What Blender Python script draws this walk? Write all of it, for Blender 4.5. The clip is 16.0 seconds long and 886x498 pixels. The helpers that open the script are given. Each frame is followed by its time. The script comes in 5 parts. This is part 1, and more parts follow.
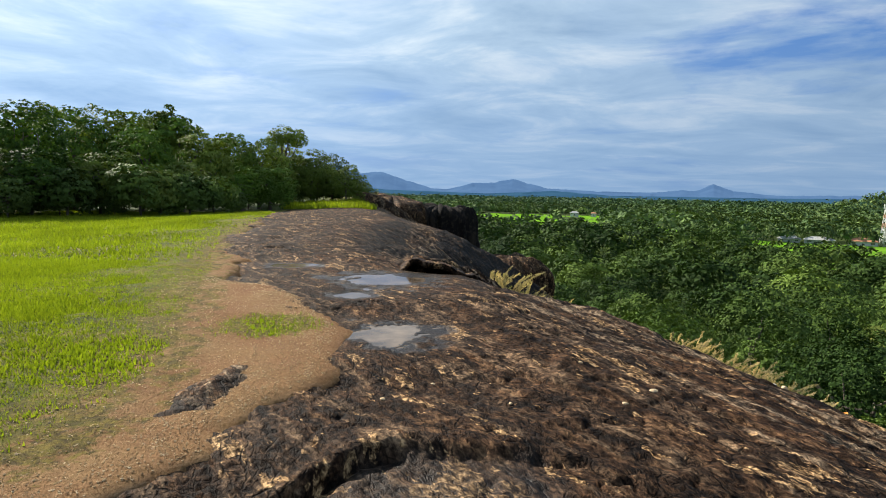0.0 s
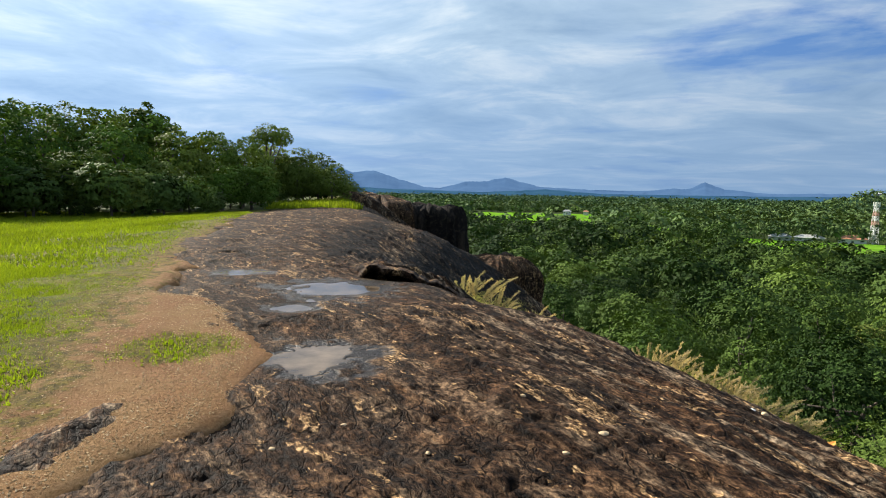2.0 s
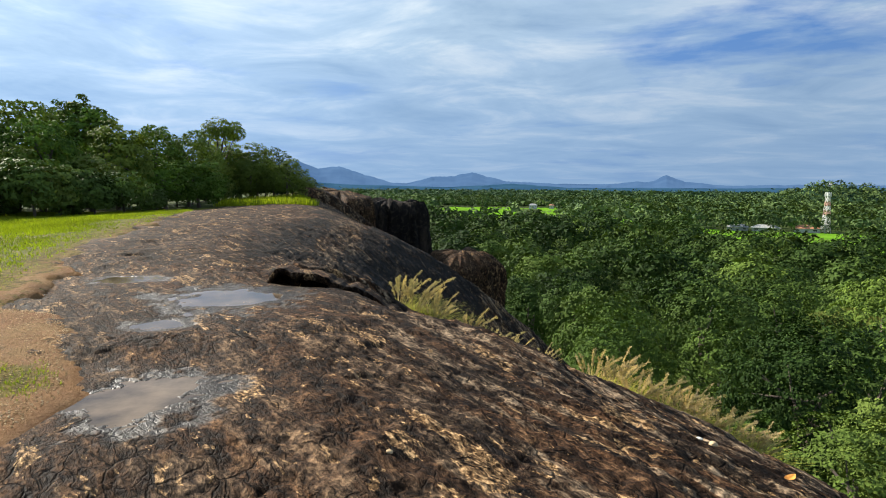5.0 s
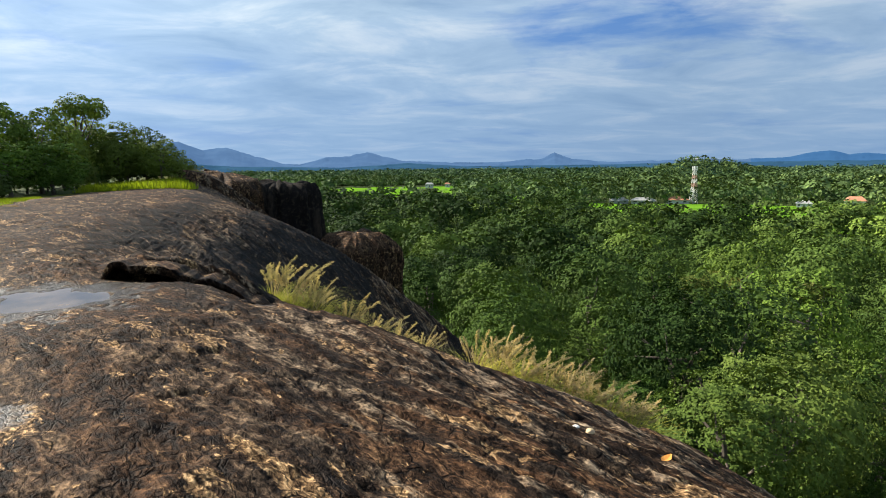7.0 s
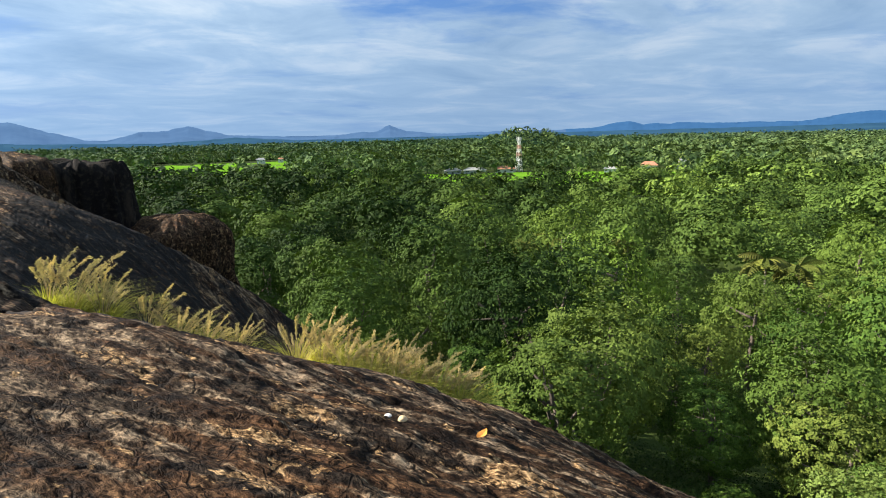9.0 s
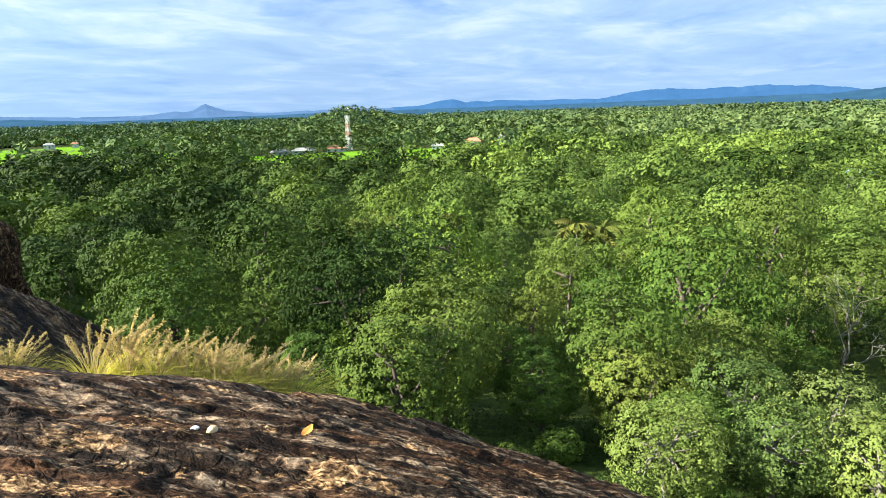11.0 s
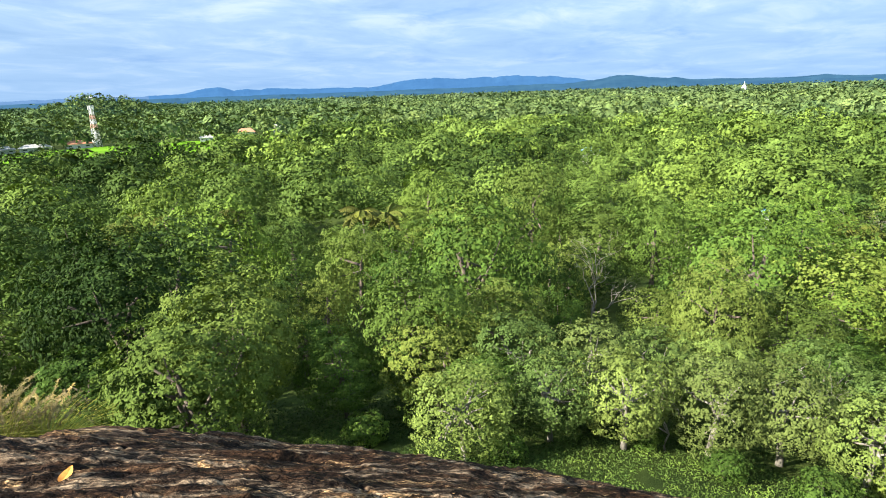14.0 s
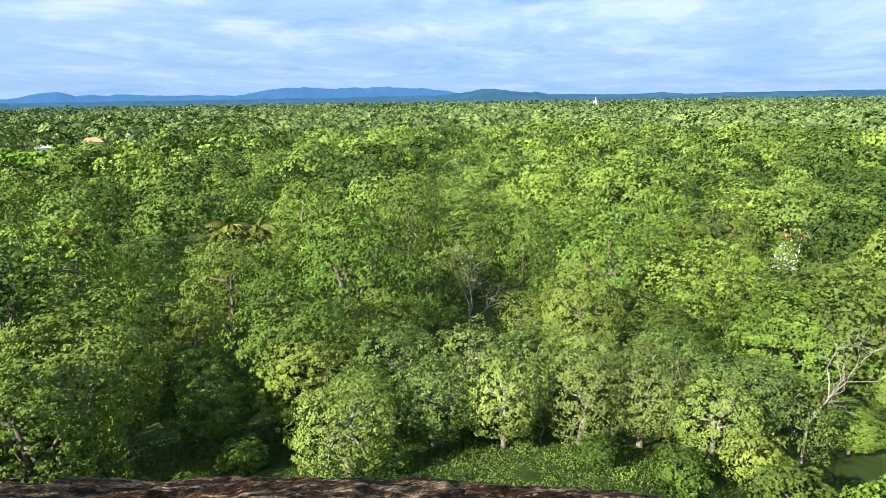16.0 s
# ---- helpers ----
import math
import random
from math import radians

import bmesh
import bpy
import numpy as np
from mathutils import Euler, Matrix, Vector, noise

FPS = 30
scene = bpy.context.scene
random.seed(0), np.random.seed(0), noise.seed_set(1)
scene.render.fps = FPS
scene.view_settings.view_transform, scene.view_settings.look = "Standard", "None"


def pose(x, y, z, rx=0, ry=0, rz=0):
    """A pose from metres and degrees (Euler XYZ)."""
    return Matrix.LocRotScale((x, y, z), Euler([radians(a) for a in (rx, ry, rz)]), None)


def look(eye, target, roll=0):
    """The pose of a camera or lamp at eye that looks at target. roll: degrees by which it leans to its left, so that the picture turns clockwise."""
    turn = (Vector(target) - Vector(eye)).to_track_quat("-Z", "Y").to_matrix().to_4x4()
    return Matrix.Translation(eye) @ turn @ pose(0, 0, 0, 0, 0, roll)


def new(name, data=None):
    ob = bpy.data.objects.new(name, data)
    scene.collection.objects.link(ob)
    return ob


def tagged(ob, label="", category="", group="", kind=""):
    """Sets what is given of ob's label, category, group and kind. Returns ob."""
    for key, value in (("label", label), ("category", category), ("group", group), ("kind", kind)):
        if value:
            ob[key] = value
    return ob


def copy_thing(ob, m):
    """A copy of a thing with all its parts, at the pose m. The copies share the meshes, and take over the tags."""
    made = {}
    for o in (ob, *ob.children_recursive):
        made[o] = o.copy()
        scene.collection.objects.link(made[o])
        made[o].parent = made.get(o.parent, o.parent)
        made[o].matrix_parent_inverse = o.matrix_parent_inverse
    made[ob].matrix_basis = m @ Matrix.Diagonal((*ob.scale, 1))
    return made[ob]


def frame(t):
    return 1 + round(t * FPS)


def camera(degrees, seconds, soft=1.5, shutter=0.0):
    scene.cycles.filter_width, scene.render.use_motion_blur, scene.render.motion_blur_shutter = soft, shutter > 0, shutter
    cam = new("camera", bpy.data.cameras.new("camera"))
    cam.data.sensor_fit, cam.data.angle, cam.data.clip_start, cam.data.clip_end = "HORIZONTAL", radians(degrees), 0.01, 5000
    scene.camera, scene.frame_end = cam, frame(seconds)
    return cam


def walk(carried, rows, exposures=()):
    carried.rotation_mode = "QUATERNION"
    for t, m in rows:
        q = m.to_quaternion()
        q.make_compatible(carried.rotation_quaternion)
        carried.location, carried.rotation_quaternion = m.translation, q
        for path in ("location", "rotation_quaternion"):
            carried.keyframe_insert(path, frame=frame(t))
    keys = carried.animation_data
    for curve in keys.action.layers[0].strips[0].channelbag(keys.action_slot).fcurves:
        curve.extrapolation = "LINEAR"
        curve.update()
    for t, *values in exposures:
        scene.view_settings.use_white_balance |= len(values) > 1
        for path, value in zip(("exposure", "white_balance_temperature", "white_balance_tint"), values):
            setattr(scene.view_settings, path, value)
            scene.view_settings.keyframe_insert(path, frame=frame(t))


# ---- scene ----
cam = camera(75.5, 16.0, soft=1.0)
PATH = [
    (0, (-0.274, 0.104, 1.726), (-0.279, 2.094, 1.526), 1.1),
    (0.5, (-0.15, 0.318, 1.777), (-0.148, 2.308, 1.577), 1.1),
    (1, (-0.013, 0.493, 1.759), (-0.006, 2.483, 1.558), 1.1),
    (1.5, (0.15, 0.688, 1.739), (0.16, 2.678, 1.538), 1.1),
    (2, (0.289, 0.883, 1.77), (0.308, 2.872, 1.566), 1.0),
    (2.5, (0.419, 1.108, 1.739), (0.452, 3.097, 1.535), 0.8),
    (3, (0.539, 1.331, 1.778), (0.587, 3.32, 1.572), 0.7),
    (3.5, (0.667, 1.495, 1.773), (0.732, 3.483, 1.564), 0.5),
    (6, (1.271, 2.328, 1.686), (1.526, 4.297, 1.444), 0.2),
    (6.5, (1.381, 2.479, 1.676), (1.739, 4.429, 1.413), -0.1),
    (7, (1.494, 2.6, 1.65), (1.97, 4.521, 1.361), -0.6),
    (7.5, (1.614, 2.697, 1.644), (2.218, 4.577, 1.328), -0.9),
    (8, (1.722, 2.758, 1.638), (2.444, 4.592, 1.3), -1.1),
    (8.5, (1.843, 2.813, 1.618), (2.697, 4.585, 1.256), -1.3),
    (9, (1.976, 2.922, 1.598), (2.952, 4.623, 1.209), -1.4),
    (11.5, (2.289, 3.038, 1.521), (3.78, 4.277, 1.03), -2.0),
    (12, (2.313, 3.047, 1.503), (3.878, 4.185, 0.998), -2.1),
    (12.5, (2.324, 3.047, 1.494), (3.955, 4.084, 0.977), -2.2),
    (13, (2.328, 3.045, 1.493), (4.017, 3.979, 0.967), -2.2),
    (13.5, (2.333, 3.045, 1.487), (4.073, 3.876, 0.955), -2.2),
    (14, (2.335, 3.043, 1.488), (4.121, 3.767, 0.953), -1.9),
    (14.5, (2.344, 3.045, 1.482), (4.169, 3.665, 0.947), -1.7),
    (15, (2.348, 3.044, 1.479), (4.206, 3.56, 0.948), -1.4),
    (15.5, (2.358, 3.046, 1.496), (4.243, 3.461, 0.972), -1.1),
    (16, (2.321, 3.029, 1.508), (4.229, 3.344, 0.998), -0.8),
]
walk(cam, [(t, look(eye, target, roll)) for t, eye, target, roll in PATH],
     [(0, 1.38), (6, 1.38), (9.2, 1.58), (11.3, 2.10), (16, 2.06)])

# ---- world, sun ----
SUN_AZ, SUN_EL = radians(309), radians(29)      # azimuth clockwise from +y
world = bpy.data.worlds.new("world")
scene.world = world
world.use_nodes = True


def node(nt, kind, **values):
    n = nt.nodes.new(kind)
    for key, v in values.items():
        if key in n.inputs:
            n.inputs[key].default_value = v
        else:
            setattr(n, key, v)
    return n


def link(nt, a, b):
    nt.links.new(a, b)


def math_node(nt, op, a, b=None, clamp=False):
    n = nt.nodes.new("ShaderNodeMath")
    n.operation, n.use_clamp = op, clamp
    for i, v in enumerate((a, b)):
        if v is None:
            continue
        if isinstance(v, (int, float)):
            n.inputs[i].default_value = v
        else:
            nt.links.new(v, n.inputs[i])
    return n.outputs[0]


def ramp(nt, fac, stops):
    n = nt.nodes.new("ShaderNodeValToRGB")
    els = n.color_ramp.elements
    while len(els) < len(stops):
        els.new(0.5)
    for e, (p, c) in zip(els, stops):
        e.position = p
        e.color = (*c, 1) if isinstance(c, tuple) else (c, c, c, 1)
    nt.links.new(fac, n.inputs[0])
    return n.outputs[0]


def mix(nt, fac, a, b, kind="MIX"):
    n = nt.nodes.new("ShaderNodeMix")
    n.data_type, n.blend_type = "RGBA", kind
    for sock, v in ((n.inputs[0], fac), (n.inputs[6], a), (n.inputs[7], b)):
        if isinstance(v, (int, float)):
            sock.default_value = v
        elif isinstance(v, tuple):
            sock.default_value = (*v, 1)
        else:
            nt.links.new(v, sock)
    return n.outputs[2]


def noise_tex(nt, vec, scale, detail=4, rough=0.55, distort=0.0):
    n = node(nt, "ShaderNodeTexNoise", Scale=scale, Detail=detail, Roughness=rough, Distortion=distort)
    if vec is not None:
        nt.links.new(vec, n.inputs["Vector"])
    return n.outputs[0]


def mapped(nt, vec, scale=(1, 1, 1), rot=(0, 0, 0), loc=(0, 0, 0)):
    n = nt.nodes.new("ShaderNodeMapping")
    n.inputs["Scale"].default_value, n.inputs["Rotation"].default_value, n.inputs["Location"].default_value = scale, rot, loc
    nt.links.new(vec, n.inputs["Vector"])
    return n.outputs[0]


def grained(nt, vec, along, across, angle, loc=(0, 0, 0)):
    """Coordinates turned to the grain at that angle, then scaled along and across it."""
    n = nt.nodes.new("ShaderNodeMapping")
    n.vector_type = "TEXTURE"
    n.inputs["Scale"].default_value, n.inputs["Rotation"].default_value, n.inputs["Location"].default_value = (1 / along, 1 / across, 1), (0, 0, angle), loc
    nt.links.new(vec, n.inputs["Vector"])
    return n.outputs[0]


def build_world():
    nt = world.node_tree
    bg = nt.nodes["Background"]
    sky = node(nt, "ShaderNodeTexSky", sky_type="NISHITA", sun_disc=False, sun_elevation=SUN_EL, sun_rotation=SUN_AZ,
               air_density=1.0, dust_density=1.2, ozone_density=1.5)
    co = nt.nodes.new("ShaderNodeTexCoord").outputs["Generated"]
    xyz = nt.nodes.new("ShaderNodeSeparateXYZ")
    link(nt, co, xyz.inputs[0])
    up = math_node(nt, "MAXIMUM", xyz.outputs[2], 0.0)
    flat = math_node(nt, "ADD", up, 0.10)
    px = math_node(nt, "DIVIDE", xyz.outputs[0], flat)
    py = math_node(nt, "DIVIDE", xyz.outputs[1], flat)
    comb = nt.nodes.new("ShaderNodeCombineXYZ")
    link(nt, px, comb.inputs[0]), link(nt, py, comb.inputs[1])
    vec = mapped(nt, comb.outputs[0], (0.8, 1.0, 1), (0, 0, radians(25)), (3.1, 1.7, 0))
    big = noise_tex(nt, vec, 0.75, 7, 0.55, 0.25)
    fine = noise_tex(nt, vec, 3.2, 6, 0.6, 0.6)
    cover = math_node(nt, "ADD", math_node(nt, "MULTIPLY", big, 0.82), math_node(nt, "MULTIPLY", fine, 0.18))
    cloud = ramp(nt, cover, [(0.33, 0.0), (0.44, 0.85), (0.62, 1.0)])
    shade = ramp(nt, noise_tex(nt, vec, 1.3, 6, 0.6, 0.5), [(0.30, (3.1, 4.7, 6.8)), (0.50, (4.8, 6.5, 8.4)), (0.66, (7.8, 8.9, 9.8))])
    # thin blue-grey haze low over the horizon
    low = ramp(nt, xyz.outputs[2], [(0.0, 1.0), (0.05, 0.85), (0.24, 0.0)])
    deep = mix(nt, 0.7, sky.outputs[0], (1.1, 3.2, 8.2))
    col = mix(nt, cloud, deep, shade)
    col = mix(nt, math_node(nt, "MULTIPLY", low, 0.8), col, (2.6, 4.3, 6.9))
    # the sky is brighter on the sun's side
    dot = node(nt, "ShaderNodeVectorMath", operation="DOT_PRODUCT")
    link(nt, co, dot.inputs[0])
    dot.inputs[1].default_value = (math.sin(SUN_AZ) * math.cos(SUN_EL), math.cos(SUN_AZ) * math.cos(SUN_EL), math.sin(SUN_EL))
    col = mix(nt, 1.0, col, ramp(nt, math_node(nt, "ADD", math_node(nt, "MULTIPLY", dot.outputs["Value"], 0.5), 0.5), [(0.2, 0.68), (0.55, 0.64), (0.8, 0.76), (1.0, 1.06)]), "MULTIPLY")
    link(nt, col, bg.inputs["Color"])
    bg.inputs["Strength"].default_value = 0.05


build_world()
sun = new("sun", bpy.data.lights.new("sun", "SUN"))
sun.data.energy, sun.data.angle, sun.data.color = 5.0, radians(0.6), (1.0, 0.93, 0.80)
sd = Vector((math.sin(SUN_AZ) * math.cos(SUN_EL), math.cos(SUN_AZ) * math.cos(SUN_EL), math.sin(SUN_EL)))
sun.matrix_world = look(sd * 50, (0, 0, 0))


# ---- materials ----
def material(name):
    m = bpy.data.materials.new(name)
    m.use_nodes = True
    return m, m.node_tree, m.node_tree.nodes["Principled BSDF"]


def position(nt):
    return nt.nodes.new("ShaderNodeNewGeometry").outputs["Position"]


def bump(nt, bsdf, height, strength, dist):
    b = node(nt, "ShaderNodeBump", Strength=strength, Distance=dist)
    link(nt, height, b.inputs["Height"])
    link(nt, b.outputs[0], bsdf.inputs["Normal"])


def attribute(nt, name):
    return node(nt, "ShaderNodeAttribute", attribute_name=name).outputs["Fac"]


STREAK = radians(-55)        # the way the bands of the gneiss run


def cracks(nt, vec, scale, thin, wide):
    """1 along the edges of angular cells, 0 inside them."""
    v = node(nt, "ShaderNodeTexVoronoi", feature="DISTANCE_TO_EDGE", Scale=scale)
    link(nt, vec, v.inputs["Vector"])
    return ramp(nt, v.outputs["Distance"], [(thin, 1.0), (wide, 0.0)])


def make_rock():
    m, nt, b = material("weathered_gneiss")
    p = position(nt)
    side, wet = attribute(nt, "side"), attribute(nt, "wet")
    big = noise_tex(nt, p, 0.55, 5, 0.6)
    mid = noise_tex(nt, grained(nt, p, 0.7, 1.4, STREAK), 5.0, 6, 0.66, 0.4)
    fine = noise_tex(nt, grained(nt, p, 0.75, 1.3, STREAK), 24.0, 4, 0.62, 0.5)
    lines = noise_tex(nt, grained(nt, p, 0.30, 3.4, STREAK), 1.7, 9, 0.70, 0.5)
    band = noise_tex(nt, grained(nt, p, 0.26, 2.4, STREAK, (1, 3, 0)), 1.5, 10, 0.70, 0.5)
    warp = node(nt, "ShaderNodeVectorMath", operation="MULTIPLY_ADD")
    wob = node(nt, "ShaderNodeTexNoise", Scale=5.0, Detail=4)
    link(nt, p, wob.inputs["Vector"]), link(nt, wob.outputs["Color"], warp.inputs[0]), link(nt, p, warp.inputs[2])
    warp.inputs[1].default_value = (0.16, 0.16, 0.16)
    here = ramp(nt, noise_tex(nt, p, 1.3, 4, 0.6), [(0.44, 0.0), (0.56, 1.0)])
    crack = math_node(nt, "MULTIPLY", cracks(nt, grained(nt, warp.outputs[0], 0.6, 1.3, STREAK), 4.0, 0.006, 0.035), here)
    flake = math_node(nt, "MULTIPLY", cracks(nt, grained(nt, warp.outputs[0], 0.6, 1.2, STREAK, (3, 5, 0)), 13.0, 0.01, 0.09), ramp(nt, mid, [(0.42, 1.0), (0.56, 0.15)]))
    # brown skin of the rock, with darker and redder stretches
    col = ramp(nt, mid, [(0.36, (0.006, 0.004, 0.003)), (0.46, (0.026, 0.0155, 0.010)), (0.54, (0.046, 0.027, 0.017)), (0.64, (0.105, 0.066, 0.040))])
    col = mix(nt, 1.0, col, ramp(nt, big, [(0.35, (0.62, 0.60, 0.60)), (0.5, (1.0, 0.97, 0.94)), (0.65, (1.30, 1.16, 1.02))]), "MULTIPLY")
    # grey-tan bands down the flank, broken up by the grain
    grey = ramp(nt, mid, [(0.40, (0.012, 0.008, 0.006)), (0.48, (0.070, 0.049, 0.034)), (0.60, (0.22, 0.168, 0.120))])
    broken = math_node(nt, "MULTIPLY", ramp(nt, band, [(0.49, 0.0), (0.53, 1.0)]), ramp(nt, mid, [(0.40, 0.1), (0.50, 1.0)]))
    col = mix(nt, math_node(nt, "MULTIPLY", broken, math_node(nt, "ADD", math_node(nt, "MULTIPLY", side, 0.80), 0.30)), col, grey)
    # dark seams between the bands
    col = mix(nt, math_node(nt, "MULTIPLY", ramp(nt, lines, [(0.40, 0.95), (0.455, 0.0)]), math_node(nt, "ADD", math_node(nt, "MULTIPLY", side, 0.6), 0.35)), col, (0.010, 0.008, 0.007))
    # tan scars where a flake broke off, and small flecks
    tan = ramp(nt, fine, [(0.36, (0.08, 0.045, 0.022)), (0.5, (0.19, 0.118, 0.060)), (0.64, (0.32, 0.22, 0.125))])
    torn = math_node(nt, "ADD", noise_tex(nt, grained(nt, p, 0.6, 1.6, STREAK, (4, 2, 0)), 1.8, 7, 0.62, 0.4), math_node(nt, "MULTIPLY", math_node(nt, "SUBTRACT", fine, 0.5), 0.07))
    col = mix(nt, ramp(nt, torn, [(0.595, 0.0), (0.612, 0.9)]), col, tan)
    fleck = math_node(nt, "ADD", noise_tex(nt, grained(nt, p, 0.8, 1.5, STREAK, (7, 1, 0)), 5.0, 4, 0.55, 0.3), math_node(nt, "MULTIPLY", math_node(nt, "SUBTRACT", fine, 0.5), 0.05))
    col = mix(nt, ramp(nt, fleck, [(0.645, 0.0), (0.66, 0.9)]), col, tan)
    # open cracks and flake edges, with their crevice shade painted in
    col = mix(nt, math_node(nt, "MAXIMUM", math_node(nt, "MULTIPLY", crack, 0.9), math_node(nt, "MULTIPLY", flake, 0.6)), col, (0.007, 0.005, 0.004))
    # black lichen in blots of its own
    col = mix(nt, ramp(nt, noise_tex(nt, grained(nt, p, 0.5, 1.3, STREAK, (2, 9, 0)), 1.1, 8, 0.68, 0.6), [(0.38, 0.75), (0.45, 0.0)]), col, (0.014, 0.011, 0.010))
    # valley flank of the crest: dark wet rock, with its shade painted in
    dark_flank = math_node(nt, "MULTIPLY", attribute(nt, "dark_flank"), ramp(nt, mid, [(0.54, 0.97), (0.66, 0.35)]))
    col = mix(nt, dark_flank, col, (0.010, 0.009, 0.009))
    col = mix(nt, math_node(nt, "MULTIPLY", wet, 0.86), col, (0.014, 0.013, 0.013))
    col = mix(nt, 1.0, col, ramp(nt, fine, [(0.36, (0.26, 0.24, 0.22)), (0.5, (1.0, 0.95, 0.88)), (0.64, (2.1, 1.95, 1.7))]), "MULTIPLY")
    link(nt, col, b.inputs["Base Color"])
    link(nt, math_node(nt, "ADD", math_node(nt, "MULTIPLY", wet, 0.05), 0.04), b.inputs["Specular IOR Level"])
    link(nt, math_node(nt, "SUBTRACT", ramp(nt, mid, [(0.3, 0.62), (0.7, 0.88)]), math_node(nt, "MULTIPLY", wet, 0.30)), b.inputs["Roughness"])
    h = math_node(nt, "ADD", math_node(nt, "MULTIPLY", mid, 1.1), math_node(nt, "MULTIPLY", fine, 0.8))
    h = math_node(nt, "SUBTRACT", h, math_node(nt, "MULTIPLY", math_node(nt, "MAXIMUM", crack, math_node(nt, "MULTIPLY", flake, 0.6)), 0.35))
    bump(nt, b, math_node(nt, "MULTIPLY", h, math_node(nt, "SUBTRACT", 1.0, math_node(nt, "MULTIPLY", wet, 0.6))), 1.0, 0.035)
    return m


def make_cliff():
    m, nt, b = material("dark_cliff_rock")
    p = position(nt)
    n1 = noise_tex(nt, mapped(nt, p, (1, 1, 0.25)), 0.5, 6, 0.6)
    n2 = noise_tex(nt, p, 2.0, 6, 0.65)
    col = ramp(nt, n1, [(0.3, (0.006, 0.006, 0.006)), (0.55, (0.016, 0.013, 0.012)), (0.75, (0.07, 0.052, 0.036))])
    col = mix(nt, ramp(nt, n2, [(0.5, 0.0), (0.75, 0.5)]), col, (0.09, 0.07, 0.045))
    link(nt, col, b.inputs["Base Color"])
    b.inputs["Roughness"].default_value, b.inputs["Specular IOR Level"].default_value = 0.9, 0.05
    bump(nt, b, n2, 0.9, 0.3)
    return m


def make_ground():
    m, nt, b = material("turf_and_grit")
    p = position(nt)
    turf = ramp(nt, noise_tex(nt, p, 2.6, 8, 0.72), [(0.38, (0.050, 0.066, 0.005)), (0.5, (0.125, 0.140, 0.009)), (0.62, (0.215, 0.190, 0.016))])
    thin = ramp(nt, noise_tex(nt, p, 12.0, 8, 0.75, 0.5), [(0.42, (0.040, 0.038, 0.006)), (0.5, (0.135, 0.118, 0.014)), (0.58, (0.26, 0.215, 0.035))])
    grit = ramp(nt, noise_tex(nt, p, 34.0, 6, 0.85), [(0.36, (0.07, 0.035, 0.015)), (0.5, (0.30, 0.175, 0.08)), (0.64, (0.66, 0.46, 0.26))])
    earth = ramp(nt, noise_tex(nt, p, 1.6, 5, 0.6), [(0.35, (0.29, 0.130, 0.055)), (0.65, (0.38, 0.235, 0.105))])
    bare = mix(nt, 0.62, grit, earth)
    g = attribute(nt, "grassy")
    e = math_node(nt, "ADD", g, math_node(nt, "MULTIPLY", math_node(nt, "SUBTRACT", noise_tex(nt, p, 4.0, 8, 0.75), 0.5), 1.8))
    col = mix(nt, ramp(nt, e, [(0.30, 0.0), (0.45, 0.85)]), bare, thin)
    col = mix(nt, ramp(nt, e, [(0.55, 0.0), (0.85, 1.0)]), col, turf)
    floor = ramp(nt, noise_tex(nt, p, 0.25, 6, 0.6), [(0.3, (0.026, 0.048, 0.010)), (0.7, (0.085, 0.13, 0.026))])
    col = mix(nt, attribute(nt, "forest"), col, floor)
    col = mix(nt, 1.0, col, (0.62, 0.59, 0.55), "MULTIPLY")
    link(nt, col, b.inputs["Base Color"])
    b.inputs["Roughness"].default_value, b.inputs["Specular IOR Level"].default_value = 0.95, 0.1
    bump(nt, b, math_node(nt, "ADD", noise_tex(nt, p, 48.0, 5, 0.8), math_node(nt, "MULTIPLY", noise_tex(nt, p, 9.0, 4, 0.6), 0.8)), 1.0, 0.03)
    return m


def make_leaf(name, dark, light, pale=(0.20, 0.22, 0.05), spread=0.5, tint="", glow=0.13):
    """Foliage: hue by tree and by leaf, a soft shine and light through the leaf."""
    m, nt, b = material(name)
    info = attribute(nt, tint) if tint else nt.nodes.new("ShaderNodeObjectInfo").outputs["Random"]
    isle = nt.nodes.new("ShaderNodeNewGeometry").outputs["Random Per Island"]
    col = mix(nt, math_node(nt, "ADD", math_node(nt, "MULTIPLY", isle, 0.6), 0.2), dark, light)
    col = mix(nt, math_node(nt, "MULTIPLY", ramp(nt, info, [(0.3, 0.0), (1.0, 1.0)]), spread), col, pale)
    col = mix(nt, 1.0, col, ramp(nt, noise_tex(nt, position(nt), 0.5, 3, 0.5), [(0.3, 0.58), (0.7, 1.02)]), "MULTIPLY")
    # some trees are darker kinds than others
    kind = math_node(nt, "FRACT", math_node(nt, "MULTIPLY", info, 7.31))
    col = mix(nt, 1.0, col, ramp(nt, kind, [(0.0, (0.55, 0.60, 0.60)), (0.55, (1.0, 1.0, 1.0)), (1.0, (1.36, 1.30, 1.15))]), "MULTIPLY")
    link(nt, col, b.inputs["Base Color"])
    b.inputs["Roughness"].default_value = 0.7
    b.inputs["Specular IOR Level"].default_value = 0.05
    tr = nt.nodes.new("ShaderNodeBsdfTranslucent")
    link(nt, mix(nt, 1.0, col, (1.0, 1.1, 0.45), "MULTIPLY"), tr.inputs["Color"])
    ms = nt.nodes.new("ShaderNodeMixShader")
    ms.inputs[0].default_value = glow
    link(nt, b.outputs[0], ms.inputs[1]), link(nt, tr.outputs[0], ms.inputs[2])
    link(nt, ms.outputs[0], nt.nodes["Material Output"].inputs["Surface"])
    return m


